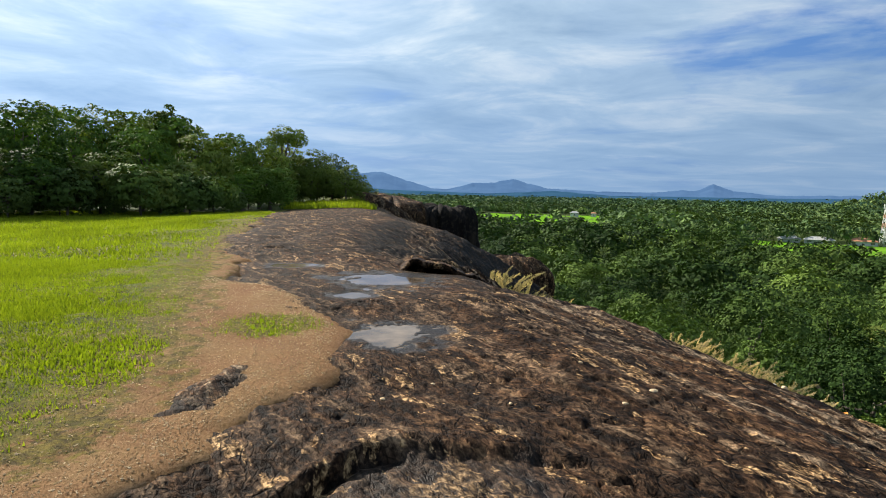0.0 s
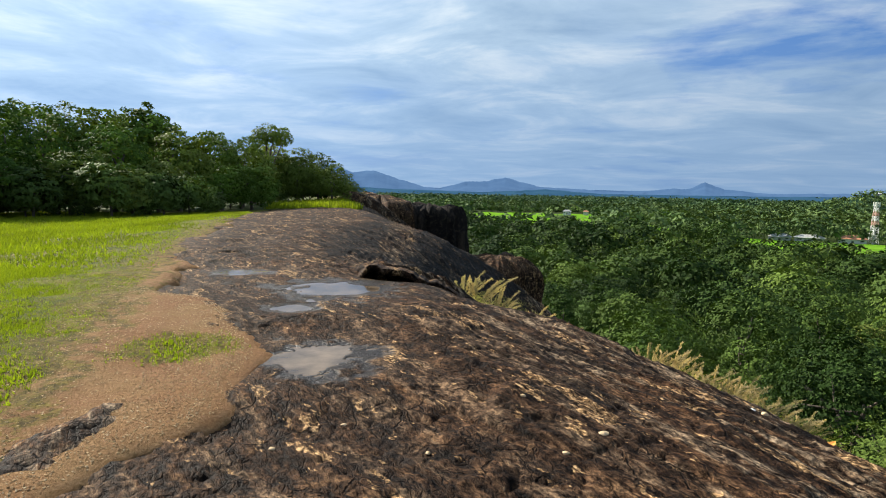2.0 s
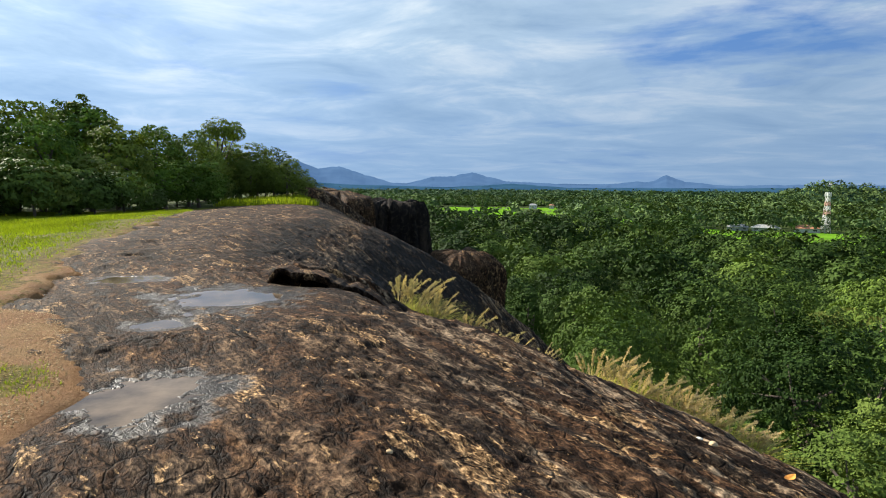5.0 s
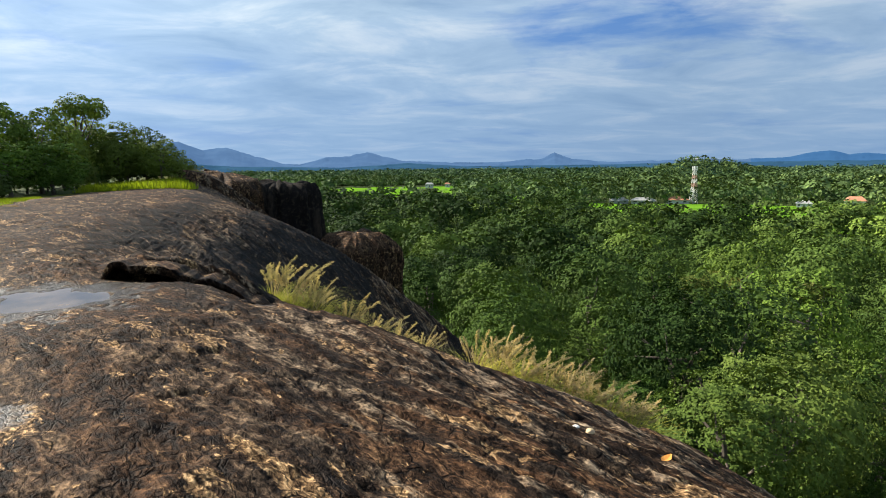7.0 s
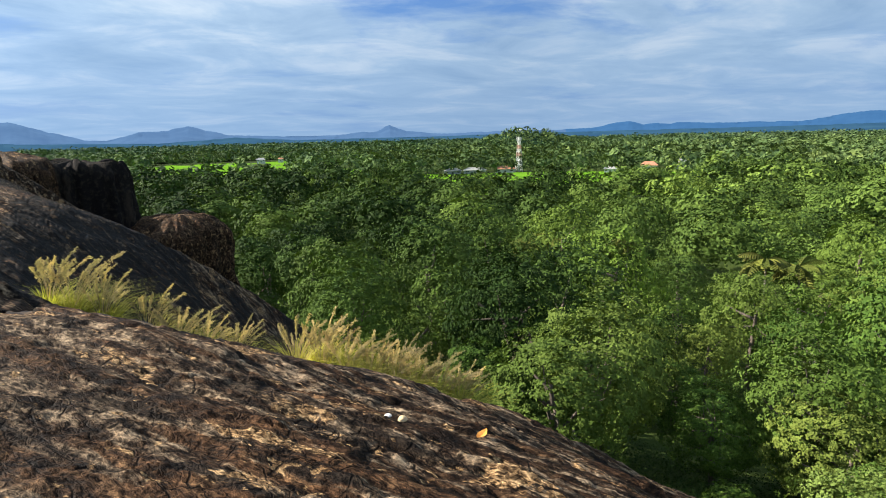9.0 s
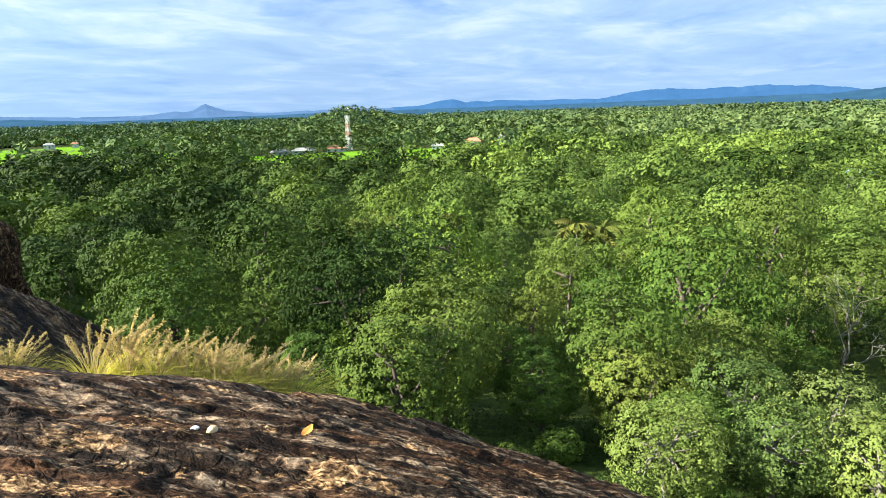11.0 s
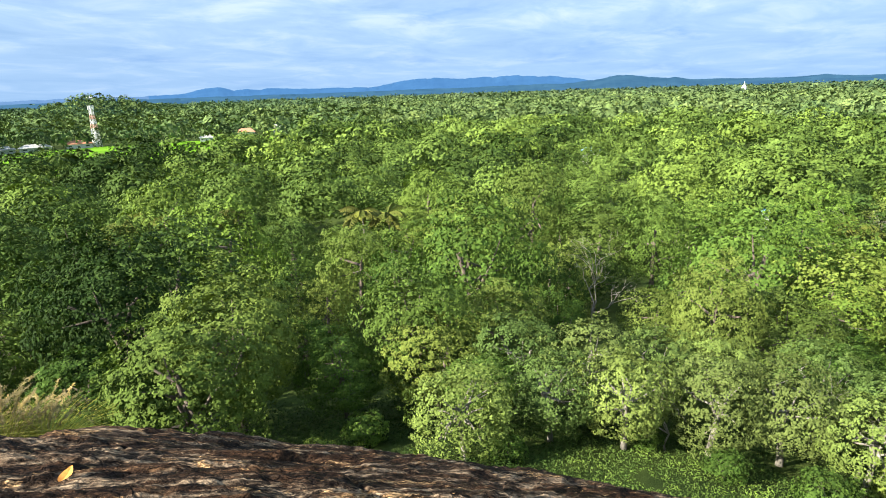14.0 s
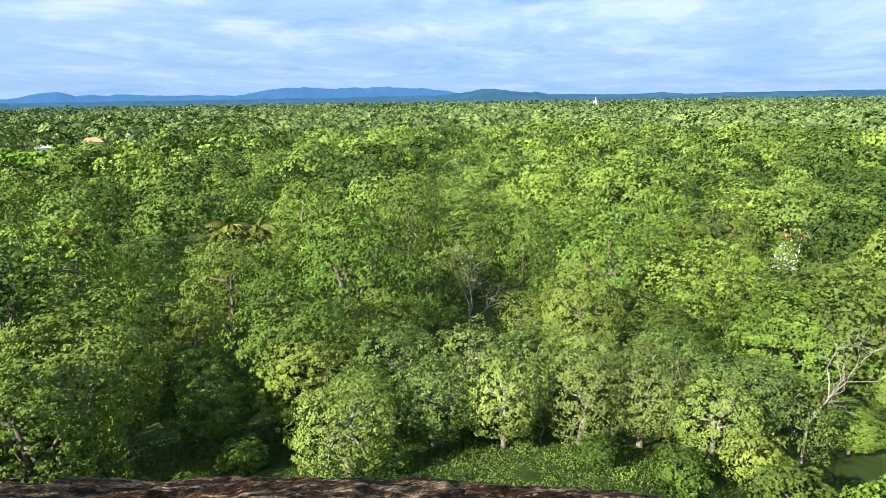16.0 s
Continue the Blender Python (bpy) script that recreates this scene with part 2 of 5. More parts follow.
def make_bark(name, dark, light):
    m, nt, b = material(name)
    p = position(nt)
    n = noise_tex(nt, mapped(nt, p, (1, 1, 0.25)), 6.0, 5, 0.65)
    link(nt, ramp(nt, n, [(0.3, dark), (0.7, light)]), b.inputs["Base Color"])
    b.inputs["Roughness"].default_value = 0.9
    bump(nt, b, n, 0.7, 0.03)
    return m


def make_mottled(name, dark, light, scale=4.0, rough=0.8, metal=0.0):
    m, nt, b = material(name)
    n = noise_tex(nt, position(nt), scale, 5, 0.6)
    link(nt, ramp(nt, n, [(0.3, dark), (0.7, light)]), b.inputs["Base Color"])
    b.inputs["Roughness"].default_value, b.inputs["Metallic"].default_value, b.inputs["Specular IOR Level"].default_value = rough, metal, 0.5 * (1 - rough)
    return m


def make_water():
    m, nt, b = material("rain_water")
    p = position(nt)
    link(nt, ramp(nt, noise_tex(nt, p, 3.0, 5), [(0.35, (0.05, 0.038, 0.028)), (0.7, (0.17, 0.125, 0.085))]), b.inputs["Base Color"])
    b.inputs["Roughness"].default_value, b.inputs["IOR"].default_value, b.inputs["Specular IOR Level"].default_value = 0.06, 1.33, 0.22
    bump(nt, b, noise_tex(nt, p, 14.0, 2), 0.05, 0.01)
    return m


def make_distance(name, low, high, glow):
    """Hills and woodland seen through kilometres of air: a plain backdrop that glows with the haze colour of that air.
    """
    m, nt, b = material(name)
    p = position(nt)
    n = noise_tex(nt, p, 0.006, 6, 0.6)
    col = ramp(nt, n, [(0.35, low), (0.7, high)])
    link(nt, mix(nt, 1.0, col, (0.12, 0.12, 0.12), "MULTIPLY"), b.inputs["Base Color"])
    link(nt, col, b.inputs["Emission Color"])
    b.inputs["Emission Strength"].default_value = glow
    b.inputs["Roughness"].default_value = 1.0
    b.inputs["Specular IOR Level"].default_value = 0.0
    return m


ROCK, CLIFF, GROUND, WATER = make_rock(), make_cliff(), make_ground(), make_water()
LEAF = make_leaf("broad_leaves", (0.034, 0.076, 0.014), (0.130, 0.212, 0.036), (0.150, 0.178, 0.040), 0.7)
LEAF_DARK = make_leaf("dark_and_backlit_leaves", (0.012, 0.030, 0.007), (0.062, 0.112, 0.022), (0.09, 0.14, 0.028), 0.6, "", 0.08)
LEAF_HILL = make_leaf("hilltop_leaves", (0.034, 0.070, 0.014), (0.165, 0.245, 0.045), (0.26, 0.30, 0.06), 0.7)
LEAF_PALE = make_leaf("pale_leaves", (0.048, 0.086, 0.021), (0.135, 0.200, 0.050), (0.19, 0.22, 0.062), 0.5)
FROND = make_leaf("palm_fronds", (0.05, 0.075, 0.012), (0.17, 0.19, 0.04), (0.24, 0.22, 0.06), 0.5)
BLADE = make_leaf("lawn_blades", (0.085, 0.135, 0.008), (0.36, 0.42, 0.030), (0.28, 0.30, 0.03), 0.3, "", 0.35)
BARK = make_bark("brown_bark", (0.03, 0.024, 0.018), (0.14, 0.11, 0.085))
BARK_PALE = make_bark("pale_bark", (0.09, 0.08, 0.062), (0.25, 0.23, 0.19))

# ---- numbers of the land ----


def hash2(i, j, seed):
    n = (i.astype(np.int64) * 374761393 + j.astype(np.int64) * 668265263 + seed * 974711) & 0xFFFFFFFF
    n = ((n ^ (n >> 13)) * 1274126177) & 0xFFFFFFFF
    n = ((n ^ (n >> 16)) * 2246822519) & 0xFFFFFFFF
    return ((n ^ (n >> 15)) & 0xFFFF) / 65535.0


def vnoise(x, y, seed=0):
    i, j = np.floor(x), np.floor(y)
    u, v = x - i, y - j
    u, v = u * u * u * (u * (6 * u - 15) + 10), v * v * v * (v * (6 * v - 15) + 10)
    a, b, c, d = hash2(i, j, seed), hash2(i + 1, j, seed), hash2(i, j + 1, seed), hash2(i + 1, j + 1, seed)
    return a + (b - a) * u + (c - a) * v + (a - b - c + d) * u * v


def fbm(x, y, octaves=5, seed=0, gain=0.5):
    total, amp, norm = 0.0, 1.0, 0.0
    for o in range(octaves):
        total = total + amp * (vnoise(x, y, seed + o * 17) - 0.5)
        norm += amp
        x, y, amp = x * 2.03 + 5.1, y * 2.03 + 1.7, amp * gain
    return total / norm * 2


Y_K = [-40, -6, 0, 4, 8, 14, 19, 25, 50, 80]
X_CREST = [1.5, 1.04, 0.96, 0.87, -0.41, -3.4, -3.7, -3.6, -8.5, -13]
BEND = [0.06, 0.061, 0.061, 0.059, 0.05, 0.09, 0.09, 0.05, 0.06, 0.08]
CREST = [0.1, 0.12, 0.14, 0.16, 0.28, 0.36, 0.46, 0.50, 0.25, 0.9]
Y_EDGE = [-40, 2.8, 3.3, 3.6, 4.2, 5.1, 6.1, 7.5, 8.3, 8.7, 11.3, 12.1, 21.7, 40, 60, 80]
X_EDGE = [-2.6, -1.96, -1.58, -1.62, -1.42, -1.0, -1.38, -2.0, -2.5, -3.6, -4.15, -5.0, -7.2, -11.5, -9.2, -10]
Y_LAWN = [-40, 3.1, 3.7, 4.9, 6.7, 9.1, 13, 23, 60]
X_LAWN = [-3.2, -2.75, -2.6, -2.75, -3.3, -4.05, -5.35, -7.7, -9.6]


def smooth(a, b, x):
    t = np.clip((x - a) / (b - a), 0, 1)
    return t * t * (3 - 2 * t)


def valley(x, y):
    r = np.hypot(x - 2, y - 3)
    knoll = 25 * np.exp(-(((x - 690) / 80) ** 2 + ((y - 880) / 100) ** 2)) * (1 + 0.25 * fbm(x / 60, y / 60, 3, 6))
    return knoll - 12.8 - 17.2 * (1 - np.exp(-np.maximum(0, r - 19) / 48.0)) + 1.2 * fbm(x / 40, y / 40, 3, 5)


def hill(x, y):
    """The bare hill: a level crest that rounds off to the valley side ever more steeply."""
    xc, k, top = np.interp(y, Y_K, X_CREST), np.interp(y, Y_K, BEND), np.interp(y, Y_K, CREST)
    u = np.maximum(0, x - xc)
    um = 0.8 / (2 * k)
    z = top - np.where(u < um, k * u * u, k * um * um + 0.8 * (u - um) + 0.02 * np.maximum(0, u - um) ** 2)
    z = z - 0.32 * smooth(-7.5, -15, x)
    z = z - 0.015 * np.maximum(0, y - 92) ** 2 - 0.02 * np.maximum(0, -30 - y) ** 2 - 0.01 * np.maximum(0, -130 - x) ** 2
    return z


def land(x, y):
    return np.maximum(hill(x, y), valley(x, y))


PUDDLES = [(-0.86, 6.05, 0.40, 0.40, 0.205), (-1.25, 9.45, 0.62, 0.62, 0.255), (-1.60, 8.12, 0.24, 0.22, 0.245), (-3.2, 10.9, 0.40, 0.26, 0.27)]


def pool(x, y, px, py, rx, ry):
    """Under 1 inside a pool with a ragged outline."""
    return np.hypot((x - px) / rx, (y - py) / ry) + 1.1 * fbm(x * 3.0 + px * 3, y * 3.0 + py, 6, 31, 0.62)


def slot_line(x):
    return 10.65 - 0.12 * (x + 0.2) - 0.25 * np.maximum(0, x - 0.6) ** 1.5 + 0.10 * np.sin(x * 3.0)


def lip_line(x):
    return 3.46 - 1.0 * np.maximum(0, -0.55 - x) ** 1.1 - 0.5 * np.maximum(0, x - 0.3) ** 1.5 + 0.06 * fbm(x * 4, x * 0 + 1, 3, 50)


def rock_height(x, y):
    z = hill(x, y)
    c, s = math.cos(STREAK), math.sin(STREAK)
    a, b = x * c + y * s, -x * s + y * c
    near = 1.0 - 0.5 * smooth(14, 30, y)
    side = smooth(0.8, 2.6, x - np.interp(y, Y_K, X_CREST) - 0.4)
    z = z + 0.07 * fbm(x * 0.45, y * 0.45, 3, 2) * near
    grooves = np.abs(fbm(a * 0.35, b * 1.8, 5, 8))
    z = z - (0.15 * side + 0.02) * (0.30 - grooves)
    # flakes: the skin of the rock lies in thin, broken, angular plates
    q = fbm(x * 0.9 + 0.5 * fbm(x * 2, y * 2, 3, 3), y * 0.9, 5, 21) * 8 + 5
    z = z + 0.009 * (np.floor(q) - 5) + 0.009 * smooth(0.0, 0.07, q - np.floor(q))
    wx, wy = 0.10 * fbm(x * 3, y * 3, 3, 111), 0.10 * fbm(x * 3 + 9, y * 3, 3, 112)
    for size, lift, seed in ((0.5, 0.013, 120), (0.19, 0.008, 130)):
        z = z + lift * plates((a + wx) / (size * 1.9), (b + wy) / size, seed)
    z = z + 0.014 * fbm(x * 11, y * 11, 3, 14, 0.6)
    # cracks
    w = fbm(x * 0.5 + 0.35 * fbm(x * 1.7, y * 1.7, 3, 41), y * 0.8, 2, 40)
    z = z - 0.035 * np.exp(-(w / 0.010) ** 2) * smooth(-0.3, 0.2, fbm(x * 0.8, y * 0.8, 2, 44))
    # the hollow with an overhanging lip near the start
    lip = lip_line(x)
    inside = smooth(0.0, 0.05, lip - y) * smooth(-1.25, -1.0, x) * smooth(0.75, 0.3, x) * smooth(1.2, 2.2, y)
    z = z - inside * (0.13 * smooth(-0.42, -0.56, x) * np.exp(-np.maximum(0, lip - y) / 0.16) + 0.016)
    z = z + 0.025 * np.exp(-((y - lip - 0.08) / 0.10) ** 2) * smooth(-1.2, -0.9, x) * smooth(0.7, 0.2, x)
    # the slot between two slabs, and the gully that runs off from it
    sl = slot_line(x)
    on = smooth(-1.4, -0.7, x) * smooth(1.3, 0.5, x)
    z = z + on * 0.36 * smooth(0.5, 0.8, y - sl) * np.exp(-np.maximum(0, y - sl) / 2.5)
    z = z - on * 0.24 * smooth(-0.45, -0.1, y - sl) * smooth(0.75, 0.4, y - sl)
    # the upper ledge far along the crest
    z = z + 1.1 * smooth(61.6, 62.2, y + 0.25 * (x + 9)) * smooth(-15, -11, x)
    for px, py, rx, ry, level in PUDDLES:
        d = pool(x, y, px, py, rx, ry)
        z = z + (level + 0.003 - z) * smooth(3.6, 1.5, np.hypot((x - px) / rx, (y - py) / ry))
        z = np.where(d < 1.0, np.minimum(z, level - 0.012 - 0.02 * (1 - d)), z)
    return z


def plates(u, v, seed):
    """Angular cells, each at a height and tilt of its own, with a groove where two meet."""
    i, j = np.floor(u), np.floor(v)
    d1, d2, h = np.full(u.shape, 9.0), np.full(u.shape, 9.0), np.zeros(u.shape)
    for di in (-1, 0, 1):
        for dj in (-1, 0, 1):
            ci, cj = i + di, j + dj
            du, dv = u - ci - hash2(ci, cj, seed), v - cj - hash2(ci, cj, seed + 1)
            d = np.hypot(du, dv)
            tilt = (hash2(ci, cj, seed + 2) - 0.5) * 2 + 1.5 * ((hash2(ci, cj, seed + 3) - 0.5) * du + (hash2(ci, cj, seed + 4) - 0.5) * dv)
            nearer = d < d1
            d2 = np.where(nearer, d1, np.minimum(d2, d))
            h = np.where(nearer, tilt, h)
            d1 = np.where(nearer, d, d1)
    return h - 0.9 * np.exp(-((d2 - d1) / 0.07) ** 2)


def bare_edge(x, y):
    """Over 0 on the grit and turf beside the rock, under 0 on the rock."""
    return np.interp(y, Y_EDGE, X_EDGE) - x + (0.16 + 0.02 * np.abs(y)) * fbm(x * 1.3, y * 1.3, 4, 61)


# ---- mesh helpers ----
def mesh_np(name, verts, faces):
    """A mesh from an (n, 3) array and an (m, 3 or 4) array."""
    verts, faces = np.asarray(verts, np.float32), np.asarray(faces, np.int32)
    me = bpy.data.meshes.new(name)
    me.vertices.add(len(verts))
    me.vertices.foreach_set("co", verts.ravel())
    k = faces.shape[1]
    me.loops.add(faces.size)
    me.loops.foreach_set("vertex_index", faces.ravel())
    me.polygons.add(len(faces))
    me.polygons.foreach_set("loop_start", np.arange(0, faces.size, k, dtype=np.int32))
    me.update(calc_edges=True)
    return me


def smooth_shade(me):
    me.polygons.foreach_set("use_smooth", np.ones(len(me.polygons), bool))


def part(name, data, mat, parent=None, label=""):
    """One mesh object, from a mesh or a bmesh, under a thing or a part."""
    if isinstance(data, bmesh.types.BMesh):
        me = bpy.data.meshes.new(name)
        data.to_mesh(me)
        data.free()
        data = me
    if mat and not data.materials:
        data.materials.append(mat)
    ob = new(name, data)
    ob.parent = parent
    return tagged(ob, label)


def grid_mesh(name, xs, ys, zfun, keep=None):
    gx, gy = np.meshgrid(xs, ys)
    z = zfun(gx, gy)
    v = np.stack([gx, gy, z], -1).reshape(-1, 3)
    ny, nx = gx.shape
    i = np.arange(nx * ny).reshape(ny, nx)
    f = np.stack([i[:-1, :-1], i[:-1, 1:], i[1:, 1:], i[1:, :-1]], -1).reshape(-1, 4)
    if keep is not None:
        ok = keep(gx, gy).ravel()
        f = f[ok[f].any(1)]
        used = np.unique(f)
        back = np.zeros(len(v), int)
        back[used] = np.arange(len(used))
        v, f = v[used], back[f]
    me = mesh_np(name, v, f)
    smooth_shade(me)
    return me, v


def put_attribute(me, name, values):
    a = me.attributes.new(name, "FLOAT", "POINT")
    a.data.foreach_set("value", np.asarray(values, np.float32))


def steps(*pieces):
    """Grid lines: (start, end, step) pieces joined."""
    out = []
    for a, b, s in pieces:
        out.append(np.arange(a, b - 1e-6, s))
    return np.concatenate(out + [[pieces[-1][1]]])


def tube(points, radii, sides=7):
    """Vertices and faces of a tapered tube."""
    pts = np.asarray(points, float)
    verts, faces = [], []
    for n, p in enumerate(pts):
        d = pts[min(n + 1, len(pts) - 1)] - pts[max(n - 1, 0)]
        d = d / (np.linalg.norm(d) + 1e-9)
        a = np.cross(d, (0.31, 0.77, 0.2))
        a /= np.linalg.norm(a) + 1e-9
        b = np.cross(d, a)
        for k in range(sides):
            t = 2 * math.pi * k / sides
            verts.append(p + radii[n] * (math.cos(t) * a + math.sin(t) * b))
        if n:
            o = (n - 1) * sides
            for k in range(sides):
                k2 = (k + 1) % sides
                faces.append((o + k, o + k2, o + sides + k2, o + sides + k))
    return np.array(verts), np.array(faces)


def join(pieces):
    vs, fs, o = [], [], 0
    for v, f in pieces:
        vs.append(v)
        fs.append(f + o)
        o += len(v)
    return np.concatenate(vs), np.concatenate(fs)


def unit(v):
    return v / (np.linalg.norm(v, axis=-1, keepdims=True) + 1e-9)


def leaf_cards(c, n, size, rng, aspect=0.8, fold=0.2):
    """Small pointed leaves (far off: sprays of leaves) at c that face n, tips bent down a little."""
    t = unit(np.cross(n, rng.normal(size=c.shape)))
    b = np.cross(n, t)
    s = size[:, None]
    v = np.stack([c - t * s * 0.45 - b * s * aspect * 0.5, c + t * s * 0.55 - n * s * fold, c - t * s * 0.35 + b * s * aspect * 0.5], 1)
    return v.reshape(-1, 3), np.arange(len(c) * 3).reshape(-1, 3)


# ---- the land ----
def build_rock():
    xs = steps((-17, -5, 0.4), (-5, -2.2, 0.08), (-2.2, 5.2, 0.024), (5.2, 9, 0.09), (9, 22, 0.4))
    ys = steps((-12, 1.5, 0.4), (1.5, 2.6, 0.06), (2.6, 7.5, 0.024), (7.5, 14, 0.05), (14, 30, 0.16), (30, 94, 0.45))

    def z(x, y):
        return np.where(bare_edge(x, y) > 0.35, hill(x, y) - 0.25, rock_height(x, y))

    me, v = grid_mesh("rock_outcrop", xs, ys, z, lambda x, y: (bare_edge(x, y) < 0.6) & (hill(x, y) > valley(x, y) - 0.6))
    x, y = v[:, 0], v[:, 1]
    side = smooth(0.3, 2.4, x - np.interp(y, Y_K, X_CREST))
    wet = np.zeros(len(v))
    for px, py, rx, ry, level in PUDDLES:
        wet = np.maximum(wet, smooth(1.75, 1.35, pool(x, y, px, py, rx, ry) + 0.35 * fbm(x * 4, y * 4, 4, 37)))
    hollow = smooth(-0.02, 0.10, lip_line(x) - y) * smooth(0.75, 0.5, lip_line(x) - y + 0.3 * fbm(x * 3, y * 3, 3, 51)) * smooth(-1.0, -0.7, x) * smooth(0.5, 0.25, x)
    wet = np.maximum(wet, 0.6 * hollow)
    gully = smooth(0.55, 0.1, np.abs(y - slot_line(x) + 0.1 + 0.25 * fbm(x * 2, y * 2, 3, 71))) * smooth(0.3, 0.9, x) * smooth(4.5, 3.0, x)
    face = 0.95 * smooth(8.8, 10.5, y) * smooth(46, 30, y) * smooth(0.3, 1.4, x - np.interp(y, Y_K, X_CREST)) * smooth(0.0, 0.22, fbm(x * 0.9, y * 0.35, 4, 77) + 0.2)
    put_attribute(me, "side", side)
    put_attribute(me, "dark_flank", face)
    put_attribute(me, "wet", np.clip(np.maximum(wet, 0.7 * gully), 0, 1))
    tagged(part("rock_outcrop", me, ROCK), "dark weathered gneiss outcrop with tan scars and wet hollows", "rock", kind="structure")


def build_ground():
    xs = steps((-4600, -600, 250), (-600, -100, 25), (-100, -20, 2.5), (-20, -7, 0.5), (-7, -0.6, 0.11), (-0.6, 24, 0.8), (24, 100, 3), (100, 600, 25), (600, 4600, 250))
    ys = steps((-4600, -600, 250), (-600, -60, 25), (-60, 0, 2), (0, 2.4, 0.4), (2.4, 12.5, 0.11), (12.5, 30, 0.4), (30, 100, 2), (100, 600, 20), (600, 4600, 200))

    def z(x, y):
        e = bare_edge(x, y)
        base = land(x, y)
        on_hill = hill(x, y) > valley(x, y)
        near = 0.05 * fbm(x * 0.6, y * 0.6, 4, 90) + 0.02 * fbm(x * 5, y * 5, 3, 91)
        bed = np.where(e > 0, base + near * smooth(0, 1, e) + 0.035 * smooth(-0.05, 0.25, e), base - 0.05 - 0.5 * smooth(0, 0.6, -e))
        return np.where(on_hill & (np.abs(y) < 130) & (x < 24), bed, base)

    me, v = grid_mesh("ground", xs, ys, z)
    x, y = v[:, 0], v[:, 1]
    d = np.interp(y, Y_LAWN, X_LAWN) - x
    island = 0.62 * smooth(1.3, 0.5, np.hypot((x + 2.15) / 0.62, (y - 6.2) / 0.55))
    grassy = np.maximum(0.46 + 0.42 * np.minimum(d, 3.0), island)
    put_attribute(me, "grassy", np.clip(np.where(d > -0.5, np.maximum(grassy, island), island), 0, 1.4))
    forest = np.where(hill(x, y) > valley(x, y) + 0.2, smooth(34, 42, y - 0.25 * x - 6) * smooth(-9.5, -14, x + 0.12 * (y - 40)), 1.0)
    put_attribute(me, "forest", forest)
    tagged(part("ground", me, GROUND), "turf, sandy grit and forest floor of the hill and plain", "ground", kind="structure")


def build_pools():
    for px, py, rx, ry, level in PUDDLES:
        xs, ys = np.linspace(px - rx * 1.9, px + rx * 1.9, 70), np.linspace(py - ry * 1.9, py + ry * 1.9, 70)
        me, v = grid_mesh("puddle", xs, ys, lambda x, y: 0 * x + level, lambda x, y: pool(x, y, px, py, rx, ry) < 1.12)
        tagged(part("puddle", me, WATER), "shallow rain puddle in a hollow of the rock", "puddle", "rain puddles", kind="structure")


build_rock()
build_ground()
build_pools()

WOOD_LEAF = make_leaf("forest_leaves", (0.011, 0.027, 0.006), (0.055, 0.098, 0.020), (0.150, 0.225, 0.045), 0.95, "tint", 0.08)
# leaves further off are bluer: haze put into the colour
FAR_LEAF = make_leaf("far_hazy_leaves", (0.040, 0.075, 0.030), (0.115, 0.180, 0.060), (0.165, 0.225, 0.075), 0.85, "tint", 0.1)
REMOTE_LEAF = make_leaf("remote_hazy_leaves", (0.034, 0.070, 0.036), (0.085, 0.145, 0.062), (0.14, 0.18, 0.07), 0.6, "tint")


# ---- distance ----
def polar(az, r):
    a = np.radians(az)
    return 2 + r * np.sin(a), 3 + r * np.cos(a)


def build_ridge(name, label, profile, r, mat, seed, rough=0.17):
    """A chain of hills: a relief with a skyline given by bearing and height in degrees."""
    az = np.arange(profile[0][0], profile[-1][0], 0.1)
    el = np.interp(az, [p[0] for p in profile], [p[1] for p in profile])
    el = el + rough * fbm(az * 0.9, az * 0 + seed, 5, seed, 0.6) * np.minimum(1, el + 0.25)
    rows = []
    for n in range(9):
        k = n / 8
        rr = r - 520 * (1 - k) + 90 * fbm(az * 0.5, az * 0 + n * 3.1, 4, seed + n)
        top = 1.5 + r * np.tan(np.radians(el))
        z = -40 + (top + 40) * k ** 0.8 * (1 - 0.12 * (1 - k) * (1 + fbm(az * 0.8, az * 0 + n, 3, seed + 5)))
        x, y = polar(az, rr)
        rows.append(np.stack([x, y, z], -1))
    x, y = polar(az, r + 200)
    rows.append(np.stack([x, y, 0 * az - 60], -1))
    v = np.concatenate(rows)
    m = len(az)
    i = np.arange(len(v)).reshape(-1, m)
    f = np.stack([i[:-1, :-1], i[:-1, 1:], i[1:, 1:], i[1:, :-1]], -1).reshape(-1, 4)
    me = mesh_np(name, v, f)
    smooth_shade(me)
    tagged(part(name, me, mat), label, "hills", kind="structure")


# haze of the air is put into these blues and their glow
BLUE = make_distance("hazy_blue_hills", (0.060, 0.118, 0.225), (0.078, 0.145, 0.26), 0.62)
BLUE_RANGE = make_distance("hazy_blue_range", (0.034, 0.098, 0.215), (0.042, 0.115, 0.24), 0.62)
BLUE_NEAR = make_distance("nearer_hazy_hills", (0.030, 0.085, 0.155), (0.045, 0.115, 0.19), 0.48)
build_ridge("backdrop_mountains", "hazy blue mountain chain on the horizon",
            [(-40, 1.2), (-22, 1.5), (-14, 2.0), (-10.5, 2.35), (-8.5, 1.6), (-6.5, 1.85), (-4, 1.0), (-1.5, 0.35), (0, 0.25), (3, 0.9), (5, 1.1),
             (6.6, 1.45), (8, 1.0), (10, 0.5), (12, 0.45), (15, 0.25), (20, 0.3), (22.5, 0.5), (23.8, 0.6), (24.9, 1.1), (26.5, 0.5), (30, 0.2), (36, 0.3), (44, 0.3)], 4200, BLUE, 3)
